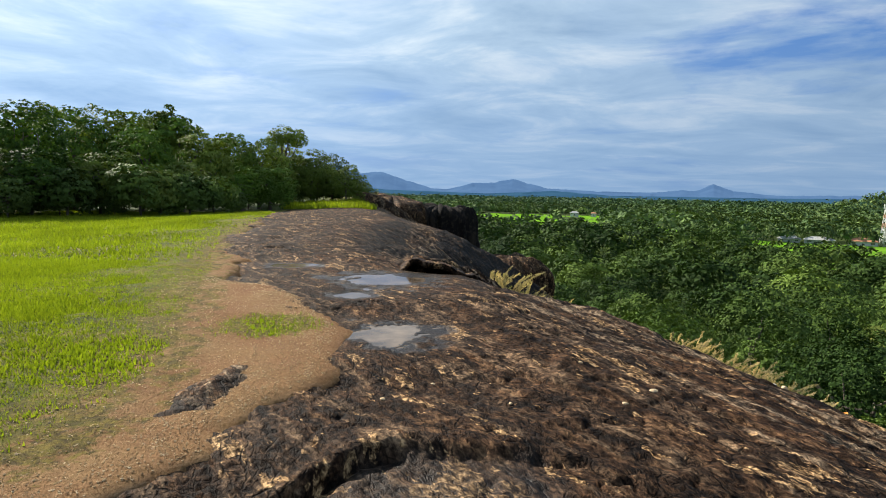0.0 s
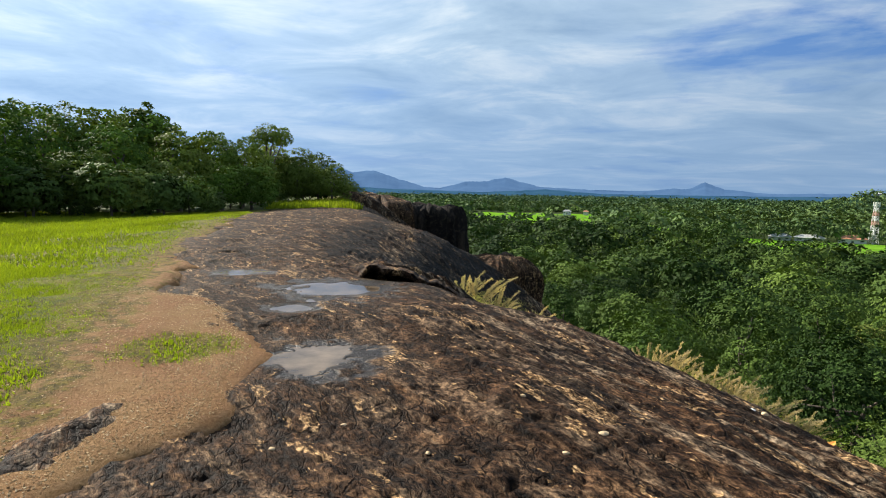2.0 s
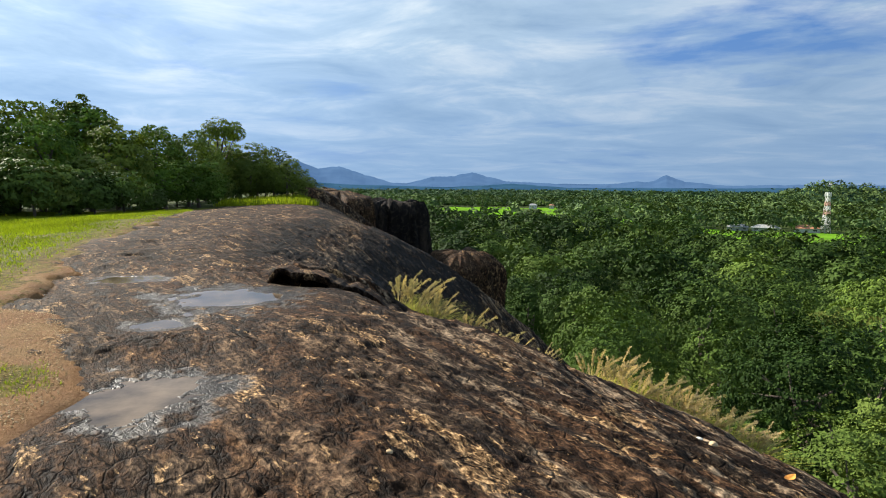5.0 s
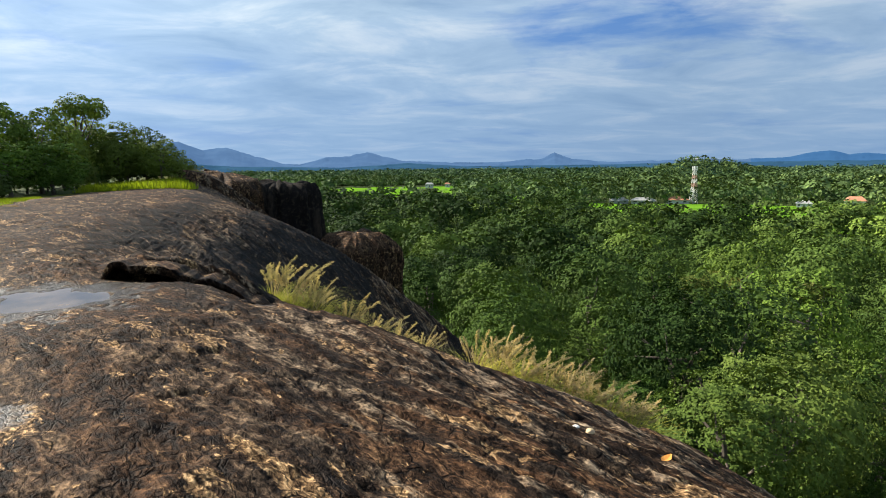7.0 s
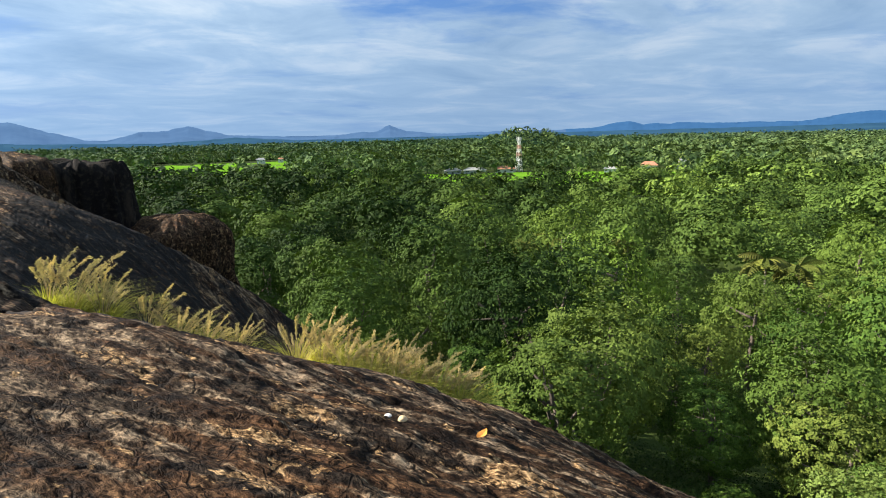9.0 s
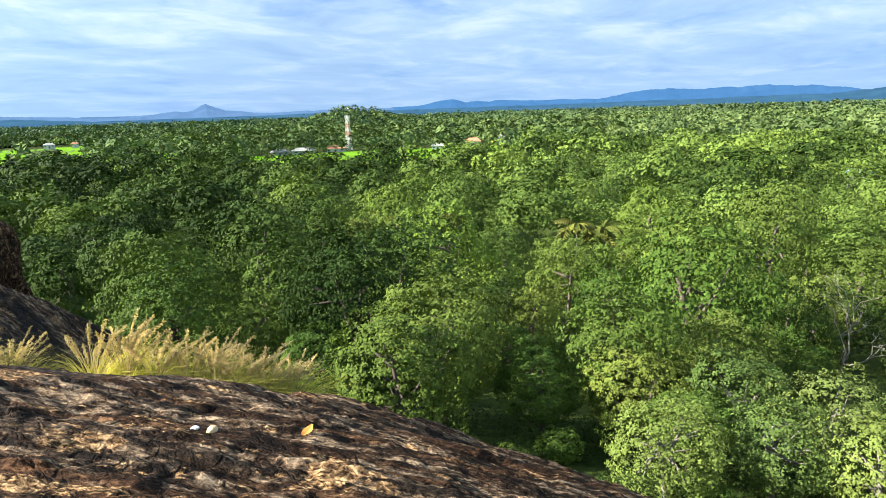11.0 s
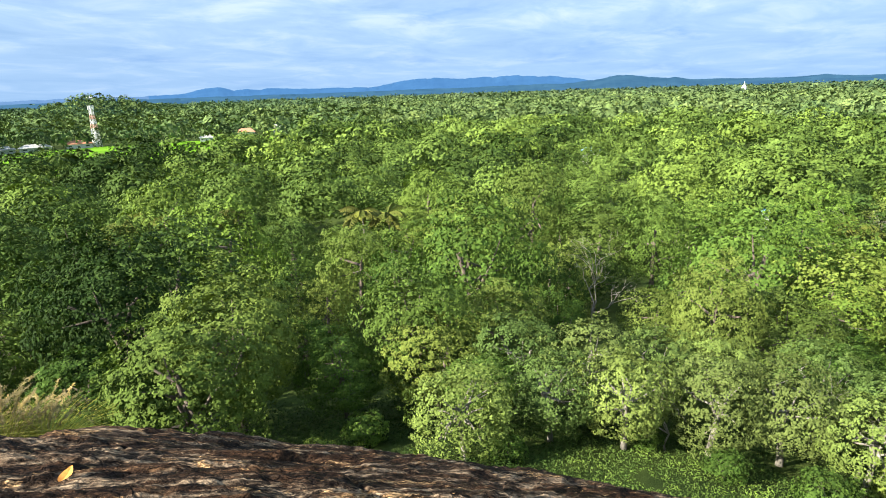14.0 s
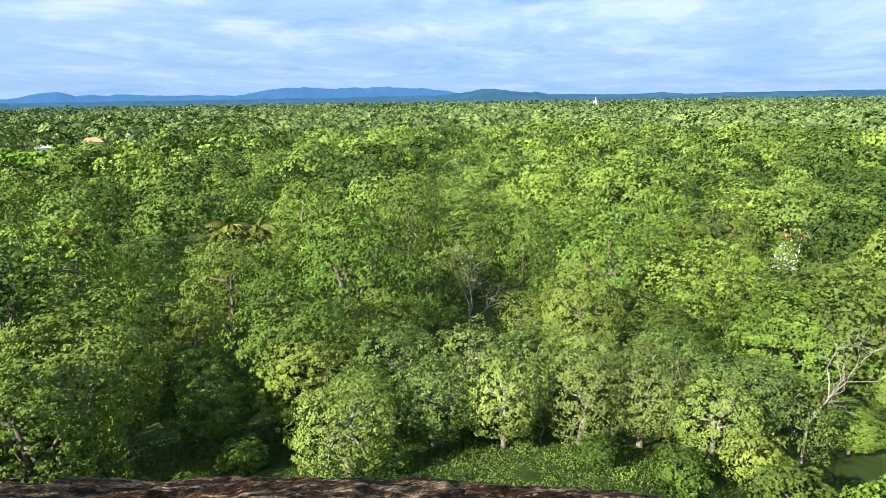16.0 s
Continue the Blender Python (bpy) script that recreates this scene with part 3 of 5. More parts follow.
build_ridge("backdrop_range", "long range of hills on the horizon, blue with painted haze",
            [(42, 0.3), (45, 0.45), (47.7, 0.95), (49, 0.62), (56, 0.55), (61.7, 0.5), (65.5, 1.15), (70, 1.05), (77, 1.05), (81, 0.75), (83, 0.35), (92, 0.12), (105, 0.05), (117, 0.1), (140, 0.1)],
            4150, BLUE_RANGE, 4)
build_ridge("backdrop_hills", "low wooded hills before the mountains, dark blue with painted haze",
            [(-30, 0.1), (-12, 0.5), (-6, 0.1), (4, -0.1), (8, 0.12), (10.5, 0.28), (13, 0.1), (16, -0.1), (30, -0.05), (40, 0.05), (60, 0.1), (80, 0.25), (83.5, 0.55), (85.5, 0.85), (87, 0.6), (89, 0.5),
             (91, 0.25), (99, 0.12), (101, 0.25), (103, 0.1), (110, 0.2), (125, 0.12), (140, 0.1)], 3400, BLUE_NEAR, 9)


def build_far_canopy(name, label, r0, r1, mat, bumps, seed):
    az = np.arange(-32, 130, 0.3)
    r = r0 * (r1 / r0) ** np.linspace(0, 1, 44)
    gaz, gr = np.meshgrid(az, r)
    x, y = polar(gaz, gr)
    z = valley(x, y) + 6.0 + bumps * fbm(x / 16, y / 16, 3, seed, 0.7) + 2.0 * fbm(x / 120, y / 120, 2, seed + 4)
    v = np.stack([x, y, z], -1).reshape(-1, 3)
    i = np.arange(len(v)).reshape(gaz.shape)
    f = np.stack([i[:-1, :-1], i[:-1, 1:], i[1:, 1:], i[1:, :-1]], -1).reshape(-1, 4)
    me = mesh_np(name, v, f)
    tagged(part(name, me, mat), label, "forest", kind="stuff")


# haze put into the canopy colours, and into the glow of the furthest
CANOPY1 = make_mottled("canopy_far_hazy", (0.010, 0.026, 0.018), (0.022, 0.046, 0.028), 0.05, 1.0)
CANOPY2 = make_distance("canopy_horizon_haze", (0.022, 0.060, 0.072), (0.045, 0.095, 0.105), 0.30)
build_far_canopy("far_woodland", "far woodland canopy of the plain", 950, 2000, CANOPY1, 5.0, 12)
build_far_canopy("horizon_woodland", "woodland towards the horizon, blue-green with painted haze", 1950, 3500, CANOPY2, 5.0, 15)


# ---- trees ----
def crown_points(rng, n, radius, height, lobes, base, low=0.25):
    """Places and directions of leaves on a crown: a dome that bulges in lobes, covered with leaf clumps."""
    many = int((1.5 if n > 4000 else 0.9) * n ** 0.6)
    k = np.arange(many) + 0.5
    z = 1 - (1 + min(0.75, 0.25 + 0.6 * low)) * k / many
    a = k * 2.39996 + rng.uniform(0, 6)
    d = np.stack([np.sqrt(1 - z * z) * np.cos(a), np.sqrt(1 - z * z) * np.sin(a), z], -1)
    d = unit(d + rng.normal(size=d.shape) * 0.45 / math.sqrt(many) * 2)
    ld = unit(rng.normal(size=(lobes, 3)) + np.array([0, 0, 0.35]))
    near = (d @ ld.T)
    size = rng.uniform(0.35, 1.0, lobes)
    bulge = (np.exp(-(1 - near) * lobes * 0.55) * size).max(1)
    radii = np.array([radius, radius, height * 0.52])
    centre = np.array([0, 0, base + height * 0.45])
    cc = centre + d * radii * ((0.62 + 0.46 * bulge) * rng.uniform(0.90, 1.07, many))[:, None]
    out = unit(d / radii * radius + 0.5 * ld[near.argmax(1)])
    cr = 0.66 * math.sqrt(2.6 * math.pi * radius * radius / many) * rng.uniform(0.45, 1.45, many)
    fill = int(n * 0.14)
    pick = rng.choice(many, n - fill, p=cr ** 2 / (cr ** 2).sum())
    e = unit(rng.normal(size=(len(pick), 3)) + 0.9 * out[pick] + np.array([0, 0, 0.35]))
    p = cc[pick] + e * np.array([1.1, 1.1, 0.72]) * (cr[pick] * rng.uniform(0.35, 1.0, len(pick)) ** 0.5)[:, None]
    face = unit(e * 0.40 + out[pick] * 0.85 + rng.normal(size=p.shape) * 0.33)
    # leaves deeper in, which close the gaps
    q = rng.integers(0, many, fill)
    p = np.concatenate([p, centre + (cc[q] - centre) * 0.80 + rng.normal(size=(fill, 3)) * 0.3 * cr[q][:, None]])
    face = np.concatenate([face, unit(out[q] + rng.normal(size=(fill, 3)) * 0.3)])
    c = centre + ld * radii * 0.62
    return p, face, c[np.argsort(-size)], size


def limbs(rng, height, trunk_r, targets, sides=6, lean=0.4):
    """A tapered, slightly crooked trunk and limbs that fork to the lobes."""
    top = height * 0.62
    sway = rng.normal(size=2) * lean
    pts = [(sway[0] * k * k, sway[1] * k * k, -0.6 + (top + 0.6) * k) for k in np.linspace(0, 1, 6)]
    pieces = [tube(pts, trunk_r * np.array([1.35, 1.0, 0.85, 0.72, 0.6, 0.42]), sides)]
    for c in targets:
        k = rng.uniform(0.45, 0.95)
        a = np.array([sway[0] * k * k, sway[1] * k * k, top * k])
        m = a + (c - a) * 0.5 + rng.normal(size=3) * 0.12 * np.linalg.norm(c - a) * np.array([1, 1, 0.4])
        pieces.append(tube([a, m, a + (c - a) * 0.95], trunk_r * np.array([0.5, 0.3, 0.1]), max(4, sides - 2)))
    return join(pieces)


def broad_tree(name, label, seed, height, radius, leaves, size, lobes, leaf_mat, bark, base=None, limb_n=6, aspect=0.8, group="valley trees", cat="tree"):
    rng = np.random.default_rng(seed)
    base = height * 0.30 if base is None else base
    p, n, c, lr = crown_points(rng, leaves, radius, height - base, lobes, base, 0.85 if base < 0.15 * height else 0.3)
    tree = tagged(new(name), label, cat, group)
    v, f = limbs(rng, height, 0.028 * height, c[:limb_n])
    me = mesh_np("trunk", v, f)
    smooth_shade(me)
    part("trunk", me, bark, tree)
    v, f = leaf_cards(p, n, size * rng.uniform(0.6, 1.25, len(p)), rng, aspect)
    part("crown", mesh_np("crown", v, f), leaf_mat, tree)
    return tree


def bare_tree(name, label, seed, height, levels, mat, group="leafless trees"):
    """A pale leafless tree: limbs that fork again and again."""
    rng = np.random.default_rng(seed)
    pieces = []

    def grow(p, d, length, r, level):
        mid = p + d * length * 0.5 + rng.normal(size=3) * length * 0.08
        end = p + d * length + rng.normal(size=3) * length * 0.10
        pieces.append(tube([p, mid, end], [r, r * 0.8, r * 0.6], 5 if level < 2 else 4))
        if level < levels:
            for _ in range(3 if level < 2 else 2):
                nd = unit(d + rng.normal(size=3) * np.array([0.75, 0.75, 0.45]) + np.array([0, 0, 0.12]))
                grow(end, nd, length * rng.uniform(0.6, 0.82), r * 0.6, level + 1)

    grow(np.array([0, 0, -0.4]), np.array([0.05, 0, 1.0]), height * 0.34, height * 0.015, 0)
    v, f = join(pieces)
    tree = tagged(new(name), label, "tree", group)
    me = mesh_np("trunk", v, f)
    smooth_shade(me)
    part("trunk", me, mat, tree)
    return tree


def palm_tree(name, label, seed, height, fronds, leaflets, group="coconut palms"):
    rng = np.random.default_rng(seed)
    tree = tagged(new(name), label, "palm", group)
    sway = rng.normal(size=2) * 0.4
    pts = [(sway[0] * k * k, sway[1] * k * k, height * k - 0.5 * (1 - k)) for k in np.linspace(0, 1, 7)]
    v, f = tube(pts, np.linspace(0.2, 0.11, 7), 7)
    me = mesh_np("trunk", v, f)
    smooth_shade(me)
    part("trunk", me, BARK_PALE, tree)
    top = np.array(pts[-1])
    for k in range(fronds):
        a = 2.4 * k + rng.uniform(-0.2, 0.2)
        rise = rng.uniform(-0.25, 1.6)
        out = np.array([math.cos(a), math.sin(a), 0])
        side = np.array([-math.sin(a), math.cos(a), 0])
        length = height * rng.uniform(0.30, 0.38)
        t = np.linspace(0.04, 1, leaflets)
        spine = top + np.outer(t * length * (1 - 0.25 * t * (1 - rise * 0.4)), out) + np.outer(length * (rise * t * 0.75 - (0.5 + 0.32 * (rise > 0)) * t * t), (0, 0, 1))
        w = 0.34 * length * np.sin(np.clip(t, 0.05, 0.97) * math.pi) ** 0.6
        vs, fs = [*spine], []
        for s in (-1, 1):
            for n in range(leaflets - 1):
                tip = spine[n] + side * s * w[n] + out * w[n] * 0.45 - np.array([0, 0, 0.45 * w[n]])
                o = len(vs)
                vs += [tip, tip + out * 0.03 * length]
                fs.append((n, n + 1, o + 1, o))
        part("frond", mesh_np("frond", vs, fs), FROND, tree)
    return tree


def crown_block(seed, height, radius, leaves, size, lobes):
    """Leaves alone, for woods that nobody could count."""
    rng = np.random.default_rng(seed)
    p, n, c, lr = crown_points(rng, leaves, radius, height * 0.8, lobes, height * 0.2, 0.4)
    return leaf_cards(p, n, size * rng.uniform(0.7, 1.3, len(p)), rng, 0.9)


FIELDS = [(27.0, 53.0, 305, 470), (1.5, 15.5, 450, 870), (18.5, 22, 470, 600), (111.5, 118, 76, 94)]


def open_ground(x, y):
    """True where no trees stand: paddies, clearings and the foot of the hill."""
    az, r = np.degrees(np.arctan2(x - 2, y - 3)), np.hypot(x - 2, y - 3)
    free = np.zeros(np.shape(x), bool)
    for a0, a1, r0, r1 in FIELDS:
        free |= (az > a0 + 1.2 * np.sin(r * 0.05)) & (az < a1) & (r > r0 + 10 * fbm(x / 30, y / 30, 2, 3)) & (r < r1)
    return free


def scatter(rng, r0, r1, gap, az0=-6, az1=122):
    """Places about gap apart in a sector of the plain, in random order."""
    pts = []
    n = int(math.radians(az1 - az0) * (r1 * r1 - r0 * r0) / 2 / gap ** 2 * 1.35)
    az, r = rng.uniform(az0, az1, n * 3), np.sqrt(rng.uniform(r0 ** 2, r1 ** 2, n * 3))
    x, y = polar(az, r)
    ok = ~open_ground(x, y) & (hill(x, y) < valley(x, y) - 0.3)
    cells = {}
    for px, py in zip(x[ok], y[ok]):
        key = (int(px // gap), int(py // gap))
        near = [q for i in (-1, 0, 1) for j in (-1, 0, 1) for q in cells.get((key[0] + i, key[1] + j), ())]
        if all((px - q[0]) ** 2 + (py - q[1]) ** 2 > (gap * 0.8) ** 2 for q in near):
            cells.setdefault(key, []).append((px, py))
            pts.append((px, py))
            if len(pts) >= n:
                break
    return np.array(pts)


def stand(tree, x, y, turn, scale, tall=1.0):
    """A copy of a tree on the land at x, y."""
    m = Matrix.Translation((x, y, float(land(np.array(x), np.array(y))))) @ Matrix.Rotation(turn, 4, "Z") @ Matrix.Diagonal((scale, scale, scale * tall, 1))
    return copy_thing(tree, m)


def place_first(tree, x, y, turn=0.0, scale=1.0, tall=1.0):
    m = Matrix.Translation((x, y, float(land(np.array(x), np.array(y))))) @ Matrix.Rotation(turn, 4, "Z") @ Matrix.Diagonal((scale, scale, scale * tall, 1))
    tree.matrix_basis = m
    return tree


class Kind:
    """A tree built once, and then copied: the first place takes the tree itself."""

    def __init__(self, make):
        self.make, self.tree, self.base = make, None, None

    def at(self, x, y, turn=0.0, scale=1.0, tall=1.0):
        if self.tree is None:
            self.tree = self.make()
            return place_first(self.tree, x, y, turn, scale, tall)
        keep = self.tree.matrix_basis.copy()
        self.tree.matrix_basis = Matrix.Identity(4)
        made = stand(self.tree, x, y, turn, scale, tall)
        self.tree.matrix_basis = keep
        return made


def build_valley_trees():
    rng = np.random.default_rng(77)
    olive = "broad rounded tree with olive-green leaves among the valley woods"
    green = "leafy green tree of the valley woods"
    dark = "dark green tree of the valley woods, also used for backlit crowns"
    pale = "pale yellow-green tree with whitish limbs below the rock"
    heroes = [Kind(lambda i=i: broad_tree("broadleaf_tree", (green, olive, dark)[i % 3], 100 + i, 9.0, 4.3, 17000, 0.165, 13, (LEAF, LEAF, LEAF_DARK)[i % 3], BARK, base=(0.3, 0.6, 0.2)[i % 3], limb_n=9)) for i in range(6)]
    mids = [Kind(lambda i=i: broad_tree("broadleaf_tree", (green, olive, dark)[i % 3], 140 + i, 9.5, 4.3, 6000, 0.22, 12, (LEAF, LEAF, LEAF_DARK)[i % 3], BARK, base=0.5, limb_n=5)) for i in range(6)]
    pale_tree = Kind(lambda: broad_tree("pale_tree", pale, 171, 6.2, 3.4, 9000, 0.15, 18, LEAF_PALE, BARK_PALE, base=0.3, limb_n=30, group="pale trees"))
    thin = Kind(lambda: broad_tree("thin_leaved_tree", "thin grey-green tree with pale bare twigs", 173, 7.0, 3.2, 9500, 0.15, 16, LEAF_PALE, BARK_PALE, base=0.2, limb_n=9, group="pale trees"))
    bush = Kind(lambda: broad_tree("bush", "low leafy green bush at the foot of the rock", 175, 2.6, 1.7, 2200, 0.19, 16, LEAF, BARK, base=0.15, limb_n=5, group="bushes", cat="bush"))
    fixed = []

    def at(kind, x, y, turn, scale, tall=1.0):
        fixed.append((x, y, 3.2 * scale))
        kind.at(x, y, turn, scale, tall)

    # the trees that stand nearest below the rock
    at(heroes[1], 23.1, 23.2, 0.4, 1.05)
    at(heroes[0], 16.8, 25.0, 1.4, 0.72)
    at(heroes[1], 30.0, 16.0, 2.0, 0.98)
    at(heroes[3], 26.0, 18.6, 3.1, 0.62)
    at(pale_tree, 21.9, 10.3, 0.0, 0.76)
    at(heroes[4], 26.4, 11.0, 4.0, 0.5)
    at(heroes[4], 27.6, 13.8, 1.0, 0.70)
    at(heroes[0], 18.7, 37.3, 0.0, 1.0)
    at(heroes[3], 13.0, 33.0, 2.2, 0.9)
    at(thin, 25.6, 7.4, 0.6, 0.72)
    at(thin, 29.5, 10.0, 3.6, 0.9)
    at(thin, 26.2, 4.2, 2.3, 0.74)
    at(thin, 30.0, 6.4, 5.3, 0.9)
    at(thin, 27.6, 0.6, 4.0, 0.78)
    at(thin, 31.0, 3.0, 1.3, 0.85)
    for x, y, a, k in ((28.4, -2.4, 0.9, 0.8), (31.8, 0.2, 2.9, 0.85), (27.0, -5.2, 4.4, 0.72), (29.6, -7.0, 5.6, 0.85)):
        at(thin, x, y, a, k)
    at(pale_tree, 30.2, -8.8, 2.0, 0.9)
    at(thin, 33.0, -4.6, 1.2, 0.9)
    for x, y, s in [(21.5, -6.5, 0.95), (23.3, -3.0, 0.7), (20.8, -9.5, 1.1), (24.8, 0.2, 0.5), (22.4, 8.6, 0.5), (25.6, -6.6, 0.9), (19.2, 15.8, 0.5), (22.8, 15.6, 0.62), (26.8, 3.4, 0.5)]:
        at(bush, x, y, x * 3.0, s)
    for r0, r1, gap, kinds in ((23, 43, 6.2, heroes), (43, 97, 7.4, mids)):
        for n, (x, y) in enumerate(scatter(rng, r0, r1, gap)):
            if any((x - a) ** 2 + (y - b) ** 2 < (c + 1.2) ** 2 for a, b, c in fixed):
                continue
            az, r = math.degrees(math.atan2(x - 2, y - 3)), math.hypot(x - 2, y - 3)
            if r < 30 and az > 74:
                continue
            low = 0.72 if (r < 36 and az > 70) else 1.0
            k = int(rng.integers(0, len(kinds)))
            # backlit bearings get more dark leaves, front-lit ones fewer: shading put into colour
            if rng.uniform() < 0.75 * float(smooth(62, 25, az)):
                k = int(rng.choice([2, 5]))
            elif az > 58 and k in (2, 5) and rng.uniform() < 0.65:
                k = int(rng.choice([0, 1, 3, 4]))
            kind = kinds[k]
            kind.at(x, y, rng.uniform(0, 6.3), low * rng.choice([0.6, 0.8, 0.95, 1.1, 1.2] if r < 43 else [0.55, 0.8, 1.0, 1.2, 1.5]) * rng.uniform(0.9, 1.1), rng.uniform(0.75, 1.3))
    bares = [Kind(lambda i=i: bare_tree("leafless_tree", "pale grey leafless tree standing among the woods", 300 + i, 7.5, 6, BARK_PALE)) for i in range(3)]
    for n, (x, y, s) in enumerate([(27.6, 7.6, 0.62), (26.9, 2.4, 0.55), (30.0, -10.6, 0.9), (29.4, -5.6, 0.75), (61.8, -4.9, 1.1), (84.0, -20.0, 1.4), (92, -26, 1.5), (78, 2, 1.3), (88, -38, 1.4), (46, 24, 1.1), (24.5, 26.5, 0.9), (52, 9, 1.1)]):
        bares[n % 3].at(x, y, n * 1.7, s)
    palms = [Kind(lambda i=i: palm_tree("coconut_palm", "tall coconut palm with a yellow-green crown above the woods", 330 + i, 10.6, 15, 12)) for i in range(2)]
    for n, (x, y, s) in enumerate([(67.6, 62.0, 1.0), (57.0, 72.0, 1.0), (60.0, 71.5, 1.0), (71.6, 43.0, 0.95), (74.0, 40.0, 0.9), (82, -18.0, 0.95)]):
        palms[n % 2].at(x, y, n * 2.1, s)


def build_woods(name, label, rng, r0, r1, gap, blocks, mat, tall, az0=-6):
    """Woods past counting: leaf masses on many places, joined."""
    pts = scatter(rng, r0, r1, gap, az0)
    z = valley(pts[:, 0], pts[:, 1])
    vs, fs, tint, o = [], [], [], 0
    turn, size, pick = rng.uniform(0, 6.3, len(pts)), rng.choice([0.5, 0.75, 1.0, 1.25, 1.55], len(pts)) * rng.uniform(0.9, 1.1, len(pts)) * (1 + 0.25 * fbm(pts[:, 0] / 35, pts[:, 1] / 35, 2, 19)), rng.integers(0, len(blocks), len(pts))
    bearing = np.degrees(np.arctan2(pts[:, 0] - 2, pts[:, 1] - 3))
    # tint drops on backlit bearings: the crowns' shade is put into the colour
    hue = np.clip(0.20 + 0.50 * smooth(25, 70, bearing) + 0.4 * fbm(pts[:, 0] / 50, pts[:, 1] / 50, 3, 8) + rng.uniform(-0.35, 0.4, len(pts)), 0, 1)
    for n, (x, y) in enumerate(pts):
        v, f = blocks[pick[n]]
        c, s = math.cos(turn[n]) * size[n], math.sin(turn[n]) * size[n]
        w = np.stack([v[:, 0] * c - v[:, 1] * s + x, v[:, 0] * s + v[:, 1] * c + y, v[:, 2] * (0.15 + 0.85 * size[n]) * tall + z[n]], -1)
        vs.append(w)
        fs.append(f + o)
        tint.append(np.full(len(v), hue[n]))
        o += len(v)
    me = mesh_np(name, np.concatenate(vs), np.concatenate(fs))
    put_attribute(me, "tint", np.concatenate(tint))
    tagged(part(name, me, mat), label, "woods", kind="stuff")


build_valley_trees()
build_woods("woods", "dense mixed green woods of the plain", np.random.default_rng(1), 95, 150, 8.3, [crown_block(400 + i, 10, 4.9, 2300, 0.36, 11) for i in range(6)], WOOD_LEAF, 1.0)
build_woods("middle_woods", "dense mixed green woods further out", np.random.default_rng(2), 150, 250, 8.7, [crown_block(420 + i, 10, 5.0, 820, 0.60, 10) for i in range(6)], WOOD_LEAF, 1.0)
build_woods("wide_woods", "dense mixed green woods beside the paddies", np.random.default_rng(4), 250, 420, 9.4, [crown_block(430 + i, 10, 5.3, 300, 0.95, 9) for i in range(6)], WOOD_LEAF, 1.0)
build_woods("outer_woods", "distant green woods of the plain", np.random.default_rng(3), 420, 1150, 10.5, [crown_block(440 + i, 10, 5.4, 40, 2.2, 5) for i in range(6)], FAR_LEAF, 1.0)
build_woods("remote_woods", "remote woods of the plain, blue-green with painted haze", np.random.default_rng(6), 1130, 2300, 21.0, [crown_block(450 + i, 10, 10.0, 34, 4.0, 6) for i in range(4)], REMOTE_LEAF, 1.0)


